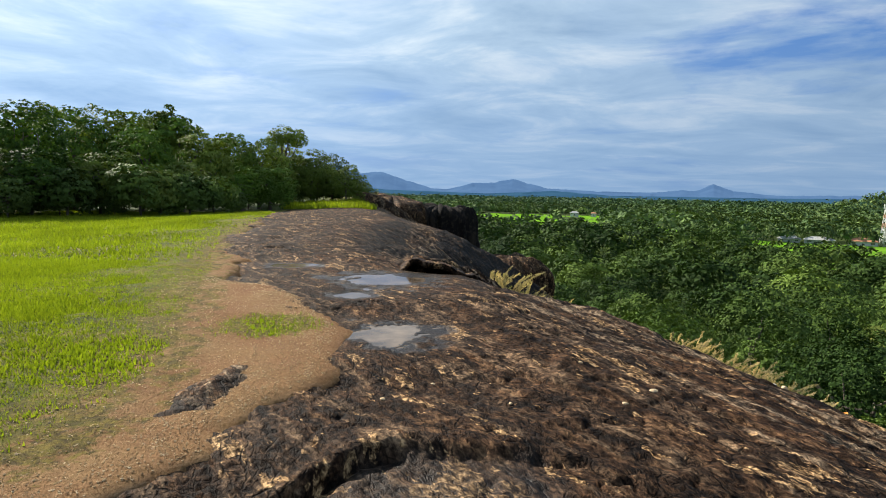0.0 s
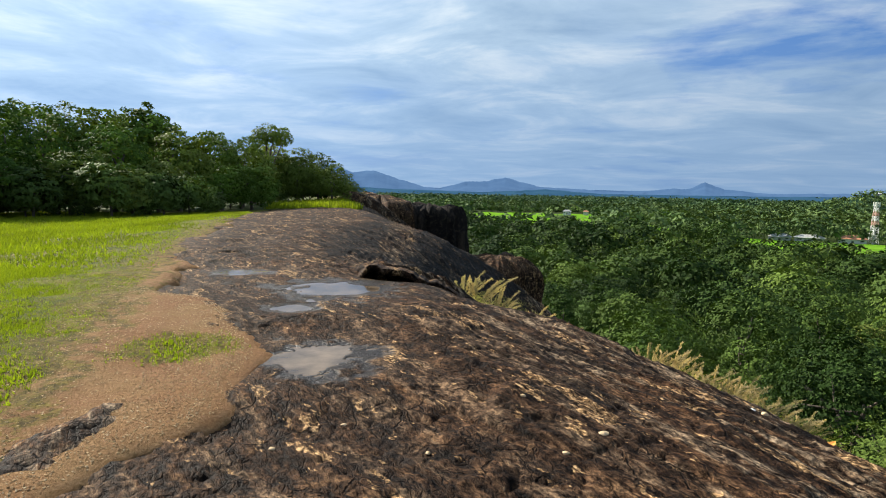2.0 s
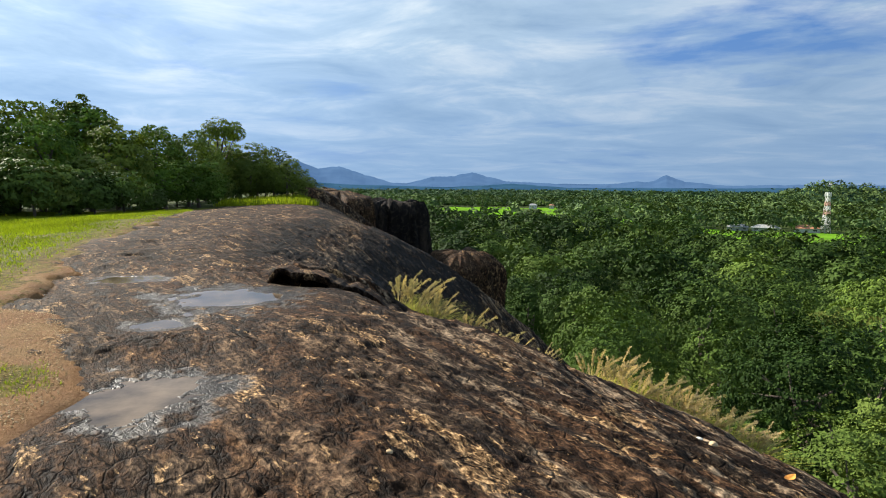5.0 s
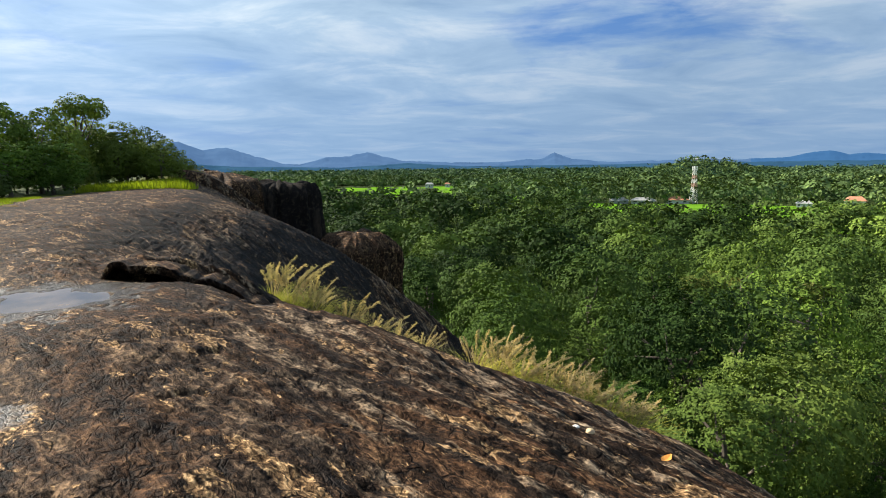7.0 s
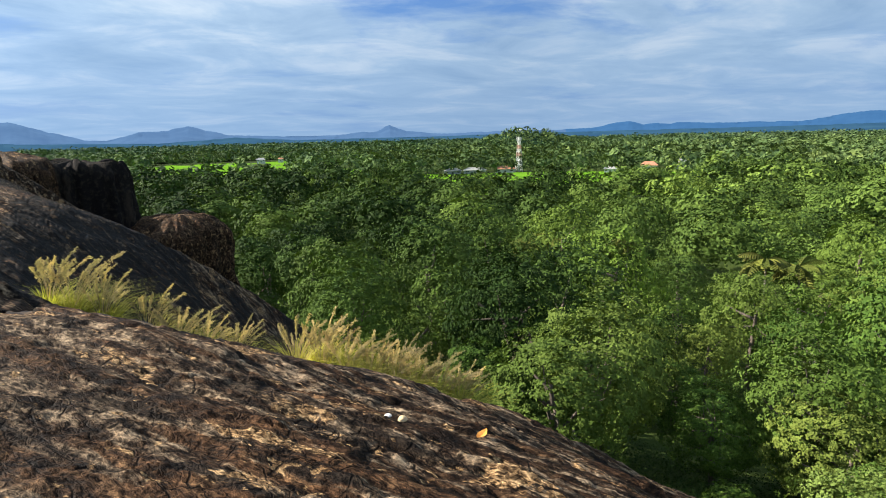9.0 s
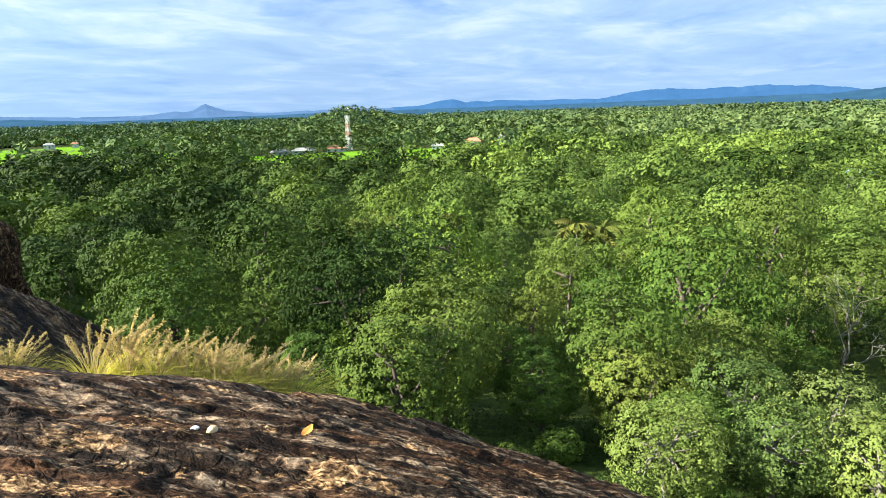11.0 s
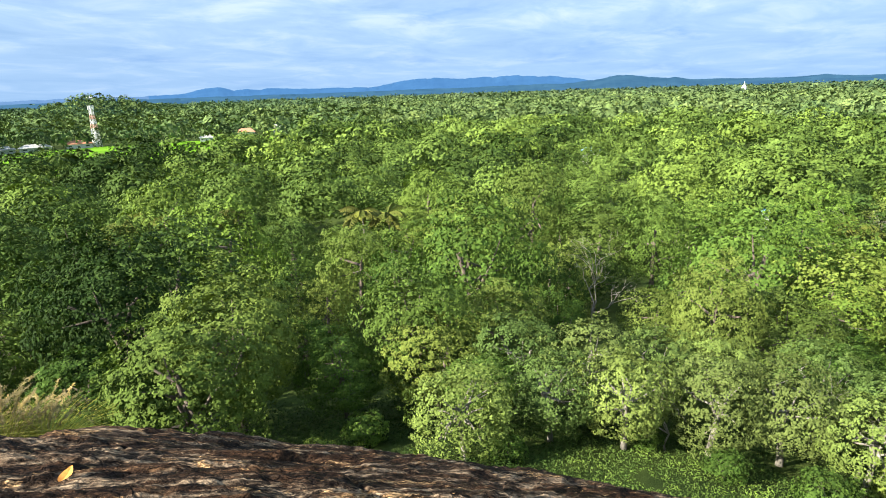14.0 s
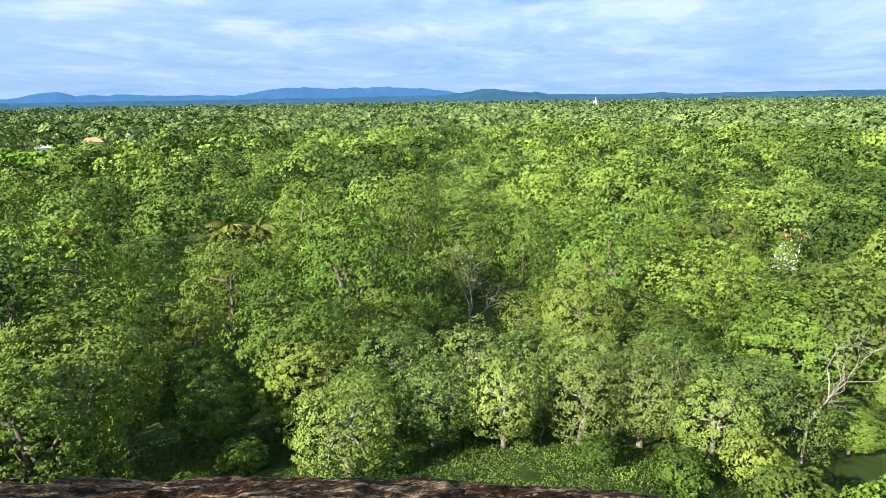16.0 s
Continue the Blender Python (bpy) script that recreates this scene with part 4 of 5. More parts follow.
def build_hill_trees():
    rng = np.random.default_rng(55)
    mk = lambda i, m: Kind(lambda: broad_tree("hilltop_tree", "dark green tree at the edge of the hilltop meadow", 500 + i, 7.5, 3.6, 6200, 0.25, 15, m, BARK, base=0.1, limb_n=7, group="hilltop trees"))
    kinds = [mk(0, LEAF_HILL), mk(1, LEAF_HILL), mk(2, LEAF), mk(3, LEAF)]
    shrub = Kind(lambda: broad_tree("shrub", "grey-green shrub at the edge of the meadow", 520, 2.6, 1.6, 2200, 0.20, 16, LEAF_PALE, BARK, base=0.1, limb_n=6, group="meadow shrubs", cat="shrub"))
    spots = []
    # (bearing, distance, height above the eye in degrees)
    for az, r, el in [(-39, 40, 7.0), (-36.5, 37, 8.0), (-33, 40, 7.9), (-30, 42, 8.2), (-28, 38, 7.0), (-25.8, 46, 8.2), (-23, 42, 6.6), (-20.5, 48, 6.6), (-18, 50, 6.0), (-15.6, 66, 5.6), (-14.8, 64, 4.6),
                      (-12.6, 63, 5.0), (-11.2, 66, 4.6), (-43, 38, 7.5), (-47, 36, 8.0), (-34, 50, 8.2), (-27, 55, 8.0), (-21, 58, 6.4), (-38, 52, 8.3), (-44, 50, 8.0), (-17, 60, 5.4), (-13.2, 62, 4.6), (-9.8, 60, 3.5), (-8.6, 66, 1.9),
                      (-31, 34.5, 4.5), (-24.6, 37, 3.6), (-36, 33, 4.5), (-41, 33, 5.0), (-19.5, 43, 3.6), (-17, 46, 3.4)]:
        spots.append((az, r, el))
    for n, (az, r, el) in enumerate(spots):
        x, y = -0.27 + r * math.sin(math.radians(az)), 0.1 + r * math.cos(math.radians(az))
        ground = float(land(np.array(x), np.array(y)))
        tall = (1.73 + r * math.tan(math.radians(el - 0.75)) - ground) / 7.9
        kinds[int(rng.integers(0, 4))].at(x, y, rng.uniform(0, 6.3), max(0.62, tall * 0.95), tall / max(0.62, tall * 0.95))
    flat_top = Kind(lambda: broad_tree("flat_topped_tree", "tall thin tree with a flat open crown above the others", 531, 9.0, 2.6, 2600, 0.26, 8, LEAF_HILL, BARK, base=6.2, limb_n=8, group="hilltop trees"))
    flat_top.at(-0.27 + 62 * math.sin(math.radians(-15.4)), 0.1 + 62 * math.cos(math.radians(-15.4)), 0.4, 0.86)
    spire = Kind(lambda: broad_tree("spired_tree", "dark narrow-topped tree above the others", 533, 9.0, 2.0, 3000, 0.28, 16, LEAF_HILL, BARK, base=3.0, limb_n=6, group="hilltop trees"))
    spire.at(-0.27 + 47 * math.sin(math.radians(-25.6)), 0.1 + 47 * math.cos(math.radians(-25.6)), 0.4, 0.86)
    for az, r, s in [(-26.5, 33, 0.95), (-25.2, 33.5, 0.9), (-16, 60, 0.9), (-14.8, 61, 0.7), (-33.5, 32, 0.9), (-20.5, 40, 0.5), (-9.5, 66, 1.1), (-10.8, 67, 0.8), (-12, 68, 1.1), (-13.2, 67, 1.0), (-14.3, 68, 1.1), (-15.4, 64, 1.0), (-16.6, 58, 1.1), (-17.8, 54, 1.0), (-19, 50, 1.1), (-37.5, 31, 0.7), *[(a, 33.5 + 1.3 * math.sin(a * 2.1) + max(0, a + 24) * 1.1, 0.75 + 0.3 * math.sin(a * 1.3)) for a in range(-48, -18, 2)]]:
        shrub.at(-0.27 + r * math.sin(math.radians(az)), 0.1 + r * math.cos(math.radians(az)), az, s)


build_hill_trees()


def build_undergrowth():
    """Weeds and saplings on the ground at the foot of the rock."""
    rng = np.random.default_rng(21)
    n = 80000
    x, y = polar(rng.uniform(20, 122, n), np.sqrt(rng.uniform(15 ** 2, 31 ** 2, n)))
    z = valley(x, y)
    patch = fbm(x * 0.35, y * 0.35, 4, 23)
    az = np.degrees(np.arctan2(x - 2, y - 3))
    ok = (hill(x, y) < z + 0.3) & (patch > -0.35)
    x, y, z, patch, az = x[ok], y[ok], z[ok], patch[ok], az[ok]
    glade = smooth(76, 84, az) * smooth(112, 100, az) * smooth(28, 24, np.hypot(x - 2, y - 3))
    h = np.clip(0.35 + 1.5 * patch, 0.12, 1.5) * (1 - 0.75 * glade)
    c = np.stack([x, y, z + h * rng.uniform(0.1, 1, len(x))], -1)
    v, f = leaf_cards(c, unit(rng.normal(size=c.shape) * 0.6 + np.array([-0.2, 0, 0.8])), rng.uniform(0.06, 0.13, len(x)), rng, 0.6)
    me = mesh_np("undergrowth", v, f)
    # rock's shadow put into the low tint, the glade's sunlight into the high
    put_attribute(me, "tint", np.repeat(np.clip(0.05 + 0.55 * glade + 0.3 * patch, 0, 1), 3))
    tagged(part("undergrowth", me, WOOD_LEAF), "weeds and saplings at the foot of the rock", "undergrowth", kind="stuff")


build_undergrowth()


def build_slab(label, x0, x1, line, jut, lift, thick, seed):
    """A rock plate that juts out over a hollow along that line."""
    xs = np.linspace(x0, x1, 90)
    rows = []
    zb = rock_height(xs, line(xs) + 0.95)
    n = 14
    taper = smooth(x0, x0 + 0.3, xs) * smooth(x1, x1 - 0.35, xs)
    for k in range(n + 1):
        t = k / n
        y = line(xs) - (jut + 0.10 * fbm(xs * 5, xs * 0, 4, seed)) * taper + t * 0.95
        z = zb + lift * (1 - t) * taper - 0.12 * (1 - t) * (1 - taper) + 0.012 * fbm(xs * 7, y * 7, 4, seed + 1) - 0.03 * t * t
        rows.append(np.stack([xs, y, z], -1))
    top = np.stack(rows)
    low = top.copy()
    low[:, :, 2] -= thick * (1 + 0.35 * fbm(low[:, :, 0] * 4, low[:, :, 1] * 4, 3, seed + 2))
    low[0, :, 1] += 0.03
    v = np.concatenate([low[::-1].reshape(-1, 3), top.reshape(-1, 3)])
    m = len(xs)
    i = np.arange(len(v)).reshape(-1, m)
    f = np.stack([i[:-1, :-1], i[:-1, 1:], i[1:, 1:], i[1:, :-1]], -1).reshape(-1, 4)
    me = mesh_np("rock_slab", v, f)
    smooth_shade(me)
    put_attribute(me, "side", np.full(len(v), 0.25))
    put_attribute(me, "wet", np.zeros(len(v)))
    tagged(part("rock_slab", me, ROCK), label, "rock", kind="structure")


build_slab("brown rock plate jutting out over a dark slot", -1.15, 1.15, slot_line, 0.18, 0.05, 0.10, 81)


def build_grit():
    """Loose grit on the bare strip between the meadow and the rock."""
    rng = np.random.default_rng(31)
    n = 40000
    x, y = rng.uniform(-4.6, -0.8, n), rng.uniform(2.4, 9.0, n)
    e, d = bare_edge(x, y), np.interp(y, Y_LAWN, X_LAWN) - x
    ok = (e > 0.12) & (d < 0.5) & (rng.uniform(0, 1, n) < np.clip(1.1 - 0.9 * e, 0.25, 1))
    x, y, e = x[ok], y[ok], e[ok]
    near = 0.05 * fbm(x * 0.6, y * 0.6, 4, 90) + 0.02 * fbm(x * 5, y * 5, 3, 91)
    z = land(x, y) + near * smooth(0, 1, e) + 0.035 * smooth(-0.05, 0.25, e)
    r = rng.uniform(0.0025, 0.0065, len(x))
    c = np.stack([x, y, z + r * 0.3], -1)
    tet = np.array([(1, 1, 0.6), (-1, -1, 0.7), (-1, 1, -0.7), (1, -1, -0.7)])
    v = c[:, None] + tet[None] * r[:, None, None] * rng.uniform(0.6, 1.3, (len(x), 4, 1))
    f = (np.arange(len(x)) * 4)[:, None, None] + np.array([(0, 1, 3), (0, 3, 2), (0, 2, 1), (1, 2, 3)])[None]
    me = mesh_np("grit", v.reshape(-1, 3), f.reshape(-1, 3))
    m, nt, b = material("loose_grit")
    isle = nt.nodes.new("ShaderNodeNewGeometry").outputs["Random Per Island"]
    link(nt, ramp(nt, isle, [(0.0, (0.22, 0.125, 0.055)), (0.5, (0.48, 0.32, 0.16)), (1.0, (0.70, 0.54, 0.34))]), b.inputs["Base Color"])
    b.inputs["Roughness"].default_value = 0.9
    tagged(part("grit", me, m), "loose sandy grit between meadow and rock", "gravel", kind="stuff")


build_grit()


def build_palm_grove():
    """Coconut groves beyond the paddies: trunks and drooping fronds, past counting."""
    rng = np.random.default_rng(91)
    pts = np.concatenate([scatter(rng, 470, 760, 13.0, 22, 62), scatter(rng, 200, 300, 26.0, 20, 60), scatter(rng, 870, 1100, 20.0, 0, 45)])
    vs, fs, tint, o = [], [], [], 0
    for x, y in pts:
        z, h = float(valley(np.array(x), np.array(y))), rng.uniform(11, 15.5)
        vs += [(x - 0.25, y, z), (x + 0.25, y, z), (x, y, z + h)]
        fs.append((o, o + 1, o + 2))
        o += 3
        k0 = rng.uniform(0, 6)
        for k in range(11):
            a, up = k0 + k * 0.571, rng.uniform(-1.0, 1.6)
            c, s, r = math.cos(a), math.sin(a), rng.uniform(2.6, 3.8)
            vs += [(x, y, z + h), (x + c * r * 0.6 - s * 0.8, y + s * r * 0.6 + c * 0.8, z + h + up), (x + c * r, y + s * r, z + h + up - 1.3), (x + c * r * 0.6 + s * 0.8, y + s * r * 0.6 - c * 0.8, z + h + up * 0.9)]
            fs += [(o, o + 1, o + 2), (o, o + 2, o + 3)]
            o += 4
    me = mesh_np("palm_grove", np.array(vs), np.array(fs))
    put_attribute(me, "tint", np.repeat(0.55, len(vs)))
    tagged(part("palm_grove", me, PALM_FAR), "groves of coconut palms beyond the paddies", "palms", kind="stuff")


PALM_FAR = make_leaf("far_palm_leaves", (0.05, 0.085, 0.02), (0.13, 0.19, 0.045), (0.18, 0.22, 0.06), 0.6, "tint")
build_palm_grove()


def build_patch():
    """A small hump of bare rock that shows through the grit."""
    xs, ys = np.linspace(-2.45, -1.65, 60), np.linspace(3.5, 5.0, 90)
    ridge = lambda x, y: np.hypot((x + 2.02 - 0.05 * (y - 4.3)) / 0.20, (y - 4.32) / 0.55) + 0.35 * fbm(x * 4, y * 4, 3, 95)
    me, v = grid_mesh("rock_patch", xs, ys, lambda x, y: land(x, y) + 0.025 + 0.075 * (1 - ridge(x, y)) + 0.02 * fbm(x * 9, y * 9, 4, 96), lambda x, y: ridge(x, y) < 1.25)
    put_attribute(me, "side", np.full(len(v), 0.8))
    put_attribute(me, "wet", np.zeros(len(v)))
    tagged(part("rock_patch", me, ROCK), "low grey hump of bare rock in the sandy grit", "rock", kind="structure")


build_patch()


# ---- cliffs along the crest ----
def cliff(name, label, x, y, top, size, seed, flutes=9, turn=0.0, dome=0.12, ragged=0.35, mat=CLIFF):
    """A weathered rock tower: a fluted upright face and a worn top of separate blocks."""
    n, levels = 180, 26
    th = np.linspace(0, 2 * math.pi, n, endpoint=False)
    c, s = np.cos(th), np.sin(th)
    foot = 1.0 / (np.abs(c) ** 5 + np.abs(s) ** 5) ** 0.2
    phase = th * flutes / 2 + 1.2 * fbm(c * 1.5, s * 1.5, 3, seed)
    groove = np.abs(np.sin(phase)) ** 0.5
    column = np.floor(phase / math.pi)
    tops = ragged * (hash2(column, column * 0 + 3, seed) - 0.5)
    rows = []
    for k in range(levels):
        t = k / (levels - 1)
        z = -size[2] * (1 - t)
        worn = 0.16 * fbm(c * 2 + t * 0.6, s * 2 - t * 0.9, 5, seed + 4) + 0.10 * fbm(th * 7, th * 0 + t * 9, 5, seed + 6, 0.6)
        r = foot * (0.86 + 0.14 * groove * smooth(-0.1, 0.4, t) + worn + 0.10 * (1 - t) - 0.12 * smooth(0.93, 1.0, t))
        rows.append(np.stack([r * c * size[0], r * s * size[1], z + tops * smooth(0.8, 1.0, t) - 0.25 * (1 - groove) * smooth(0.86, 1.0, t)], -1))
    rim = rows[-1]
    for q in (0.82, 0.6, 0.35, 0.0):
        cap = rim * np.array([q, q, 1.0])
        cap[:, 2] = rim[:, 2] * q + dome * size[2] * (1 - q * q) + 0.7 * fbm(cap[:, 0] * 0.5, cap[:, 1] * 0.5, 5, seed + 8)
        rows.append(cap)
    rows[-1][:, 2] = rows[-1][:, 2].mean()
    v = np.concatenate(rows)
    i = np.arange(len(v)).reshape(-1, n)
    i = np.concatenate([i, i[:, :1]], 1)
    f = np.stack([i[:-1, :-1], i[:-1, 1:], i[1:, 1:], i[1:, :-1]], -1).reshape(-1, 4)
    me = mesh_np(name, v, f)
    ob = part(name, me, mat)
    ob.matrix_basis = Matrix.Translation((x, y, top)) @ Matrix.Rotation(turn, 4, "Z")
    return tagged(ob, label, "rock", "cliff blocks")


cliff("cliff_block", "black fluted cliff face with a worn blocky top", -1.2, 76, -0.5, (5.0, 4.6, 14), 3, 26, 0.15, 0.03, 0.7)
cliff("cliff_block", "dark rounded rock hump at the end of the crest", -7.2, 74, 0.3, (4.2, 6.0, 14), 7, 8, 0.1, 0.06, 0.3, ROCK)
cliff("cliff_block", "brown rock knob below the crest with dry grass on it", 7.3, 66, -6.6, (4.2, 4.4, 12), 11, 5, 0.3, 0.10, 0.5, ROCK)


# ---- grasses ----
def build_lawn():
    """Blades of the meadow, thick and long further in, sparse and short at its edge."""
    rng = np.random.default_rng(8)
    vs, n = [], 0
    for x0, x1, y0, y1, count, hgt, wid in ((-9, -1.2, 2.0, 10.5, 95000, 0.036, 0.009), (-22, -3.5, 10.5, 34, 60000, 0.06, 0.016), (-9, -2.4, 3.0, 10.5, 6000, 0.045, 0.010)):
        x, y = rng.uniform(x0, x1, count), rng.uniform(y0, y1, count)
        d = np.interp(y, Y_LAWN, X_LAWN) - x
        thick = 0.25 + 0.6 * d + 0.5 * fbm(x * 1.5, y * 1.5, 4, 33)
        isle = smooth(1.2, 0.6, np.hypot((x + 2.15) / 0.62, (y - 6.2) / 0.55)) * 0.4
        ok = (rng.uniform(0, 1, count) < np.maximum(thick, isle)) & (bare_edge(x, y) > 0.2) & ((d > 0) | (isle > 0))
        x, y, d = x[ok], y[ok], np.maximum(d[ok], 0.2)
        z = land(x, y) + 0.03
        h = hgt * rng.uniform(0.5, 1.5, len(x)) * np.clip(0.5 + 0.35 * d, 0.4, 1.8)
        for _ in range(2):
            a = rng.uniform(0, 6.3, len(x))
            lean = rng.normal(size=(2, len(x))) * 0.5 * h
            w = wid * rng.uniform(0.7, 1.4, len(x))
            ox, oy = rng.normal(size=(2, len(x))) * 0.025
            base = np.stack([x + ox, y + oy, z - 0.02], -1)
            side = np.stack([np.cos(a) * w, np.sin(a) * w, 0 * w], -1)
            vs.append(np.stack([base - side, base + side, base + np.stack([lean[0], lean[1], h + 0.02], -1)], 1).reshape(-1, 3))
    v = np.concatenate(vs)
    me = mesh_np("grass", v, np.arange(len(v)).reshape(-1, 3))
    tagged(part("grass", me, BLADE), "bright green meadow grass, sparse at the edge", "grass", kind="stuff")


def grass_clump(name, label, seed, blades, height, plumes, group="plumed grass clumps"):
    """Arching blades from one root, and feathery seed plumes on stalks."""
    rng = np.random.default_rng(seed)
    thing = tagged(new(name), label, "grass", group)
    vs, fs = [], []
    for k in range(blades):
        a = rng.uniform(0, 6.3)
        out = np.array([math.cos(a), math.sin(a), 0])
        side = np.array([-out[1], out[0], 0]) * rng.uniform(0.004, 0.008)
        reach, h = height * rng.uniform(0.25, 0.95), height * rng.uniform(0.5, 1.0)
        root = out * rng.uniform(0, 0.10)
        o = len(vs)
        for j, t in enumerate((0, 0.35, 0.7, 1.0)):
            p = root + out * reach * t ** 1.7 + np.array([0.16 * t * t, -0.1 * t * t, h * (1.5 * t - 0.85 * t * t) - 0.06 * (1 - t)])
            w = side * (1 - t * 0.85)
            vs += [p - w, p + w]
            if j:
                i = o + 2 * (j - 1)
                fs.append((i, i + 1, i + 3, i + 2))
    part("blades", mesh_np("blades", vs, fs), BLADE_DRY, thing, "yellow-green arching grass blades")
    for k in range(plumes):
        a = rng.uniform(0, 6.3)
        out = np.array([math.cos(a), math.sin(a), 0])
        reach, h = height * rng.uniform(0.15, 0.7), height * rng.uniform(1.0, 1.45)
        t = np.linspace(0, 1, 9)
        path = np.outer(reach * t ** 1.8, out) + np.outer(h * t - 0.15 * h * t ** 3, (0, 0, 1)) + np.outer(0.16 * t * t, (1, -0.6, 0))
        tv, tf = tube(path, np.full(9, 0.0022), 3)
        pieces = [(tv, np.concatenate([tf[:, :3], tf[:, [0, 2, 3]]]))]
        m = 60
        tt = rng.uniform(0.66, 1.0, m)
        c = np.stack([np.interp(tt, t, path[:, i]) for i in range(3)], -1) + rng.normal(size=(m, 3)) * 0.009 * height
        pieces.append(leaf_cards(c, unit(rng.normal(size=(m, 3)) * np.array([1, 1, 0.25])), 0.065 * height * rng.uniform(0.6, 1.3, m), rng, 0.2))
        v, f = join(pieces)
        part("plume", mesh_np("plume", v, f), PLUME, thing, "pale buff feathery seed plume")
    return thing


BLADE_DRY = make_leaf("clump_blades", (0.22, 0.24, 0.03), (0.66, 0.60, 0.15), (0.70, 0.56, 0.22), 0.6, "", 0.4)
PLUME = make_leaf("grass_plumes", (0.38, 0.27, 0.16), (0.75, 0.60, 0.40), (0.55, 0.42, 0.28), 0.3, "", 0.4)


def build_clumps():
    rng = np.random.default_rng(12)
    label = "clump of tall dry grass with buff plumes on the rock's edge"
    kinds = [Kind(lambda i=i: grass_clump("plumed_grass", label, 600 + i, 320, 0.74, 18)) for i in range(3)]
    spots = [(0.9, 13.8, 1.3), (1.2, 13.5, 1.4), (1.6, 13.2, 1.3), (2.2, 12.8, 1.2), (2.6, 12.4, 1.1), (2.95, 11.9, 1.0), (3.3, 11.5, 0.95), (2.6, 13.1, 1.1),
             (3.92, 10.43, 1.06), (4.19, 10.21, 1.16), (4.46, 9.98, 1.11), (4.74, 9.77, 1.11), (4.96, 9.54, 1.06), (5.24, 9.44, 1.06), (5.46, 9.27, 1.01), (5.73, 9.11, 0.91), (4.52, 10.48, 1.11), (5.02, 10.15, 1.11), (5.51, 9.82, 1.01)]
    for n, (x, y, s) in enumerate(spots):
        kinds[n % 3].at(x, y, rng.uniform(-0.5, 0.5), s)


def build_verge():
    """Tall bright grass at the far end of the crest, before the trees."""
    rng = np.random.default_rng(44)
    n = 9000
    x, y = rng.uniform(-17, -6.5, n), rng.uniform(44, 61, n)
    d = np.hypot((x + 10.6 + 0.12 * (y - 52)) / 4.4, (y - 53) / 8.5) + 0.35 * fbm(x * 0.4, y * 0.4, 3, 45)
    x, y = x[d < 1], y[d < 1]
    z = np.maximum(land(x, y), rock_height(x, y)) + 0.05
    h, a = rng.uniform(0.1, 0.55, len(x)), rng.uniform(0, 6.3, len(x))
    side = np.stack([np.cos(a), np.sin(a), 0 * a], -1) * 0.06
    base = np.stack([x, y, z - 0.2], -1)
    tip = base + np.stack([rng.normal(size=len(x)) * 0.12, rng.normal(size=len(x)) * 0.12, h + 0.2], -1)
    v = np.stack([base - side, base + side, tip], 1).reshape(-1, 3)
    tagged(part("grass", mesh_np("grass", v, np.arange(len(v)).reshape(-1, 3)), BLADE), "tall bright green grass at the end of the crest", "grass", kind="stuff")


build_verge()
build_lawn()
build_clumps()


# ---- the plain: paddies, tower, houses ----
def build_paddies():
    mat = make_mottled("rice_green", (0.07, 0.17, 0.012), (0.13, 0.26, 0.022), 0.05, 1.0)
    for a0, a1, r0, r1 in FIELDS:
        az, r = np.meshgrid(np.linspace(a0, a1, 40), np.linspace(r0 - 5, r1 + 5, 16))
        x, y = polar(az, r)
        v = np.stack([x, y, valley(x, y) + 0.35], -1).reshape(-1, 3)
        i = np.arange(len(v)).reshape(az.shape)
        f = np.stack([i[:-1, :-1], i[:-1, 1:], i[1:, 1:], i[1:, :-1]], -1).reshape(-1, 4)
        tagged(part("paddy_field", mesh_np("paddy_field", v, f), mat), "bright green open paddy field among the woods", "field", "fields", kind="structure")


def box(bm, size, at):
    m = Matrix.Translation(at) @ Matrix.Diagonal((*size, 1))
    return bmesh.ops.create_cube(bm, size=1, matrix=m)


def plain_part(name, size, at, mat, parent, label=""):
    bm = bmesh.new()
    box(bm, size, at)
    return part(name, bm, mat, parent, label)


WHITE = make_mottled("white_paint", (0.42, 0.43, 0.42), (0.60, 0.60, 0.58), 1.2, 0.6)
RED = make_mottled("red_paint", (0.34, 0.19, 0.15), (0.44, 0.27, 0.22), 1.2, 0.6)
TILE = make_mottled("clay_tiles", (0.34, 0.15, 0.085), (0.48, 0.24, 0.15), 1.5, 0.8)
GREY = make_mottled("grey_roof", (0.20, 0.20, 0.20), (0.42, 0.42, 0.41), 1.0, 0.7)
BLUE_ROOF = make_mottled("blue_sheet_roof", (0.12, 0.32, 0.50), (0.30, 0.52, 0.70), 0.8, 0.5)
DARK = make_mottled("dark_glass", (0.02, 0.022, 0.025), (0.05, 0.055, 0.06), 2.0, 0.2)


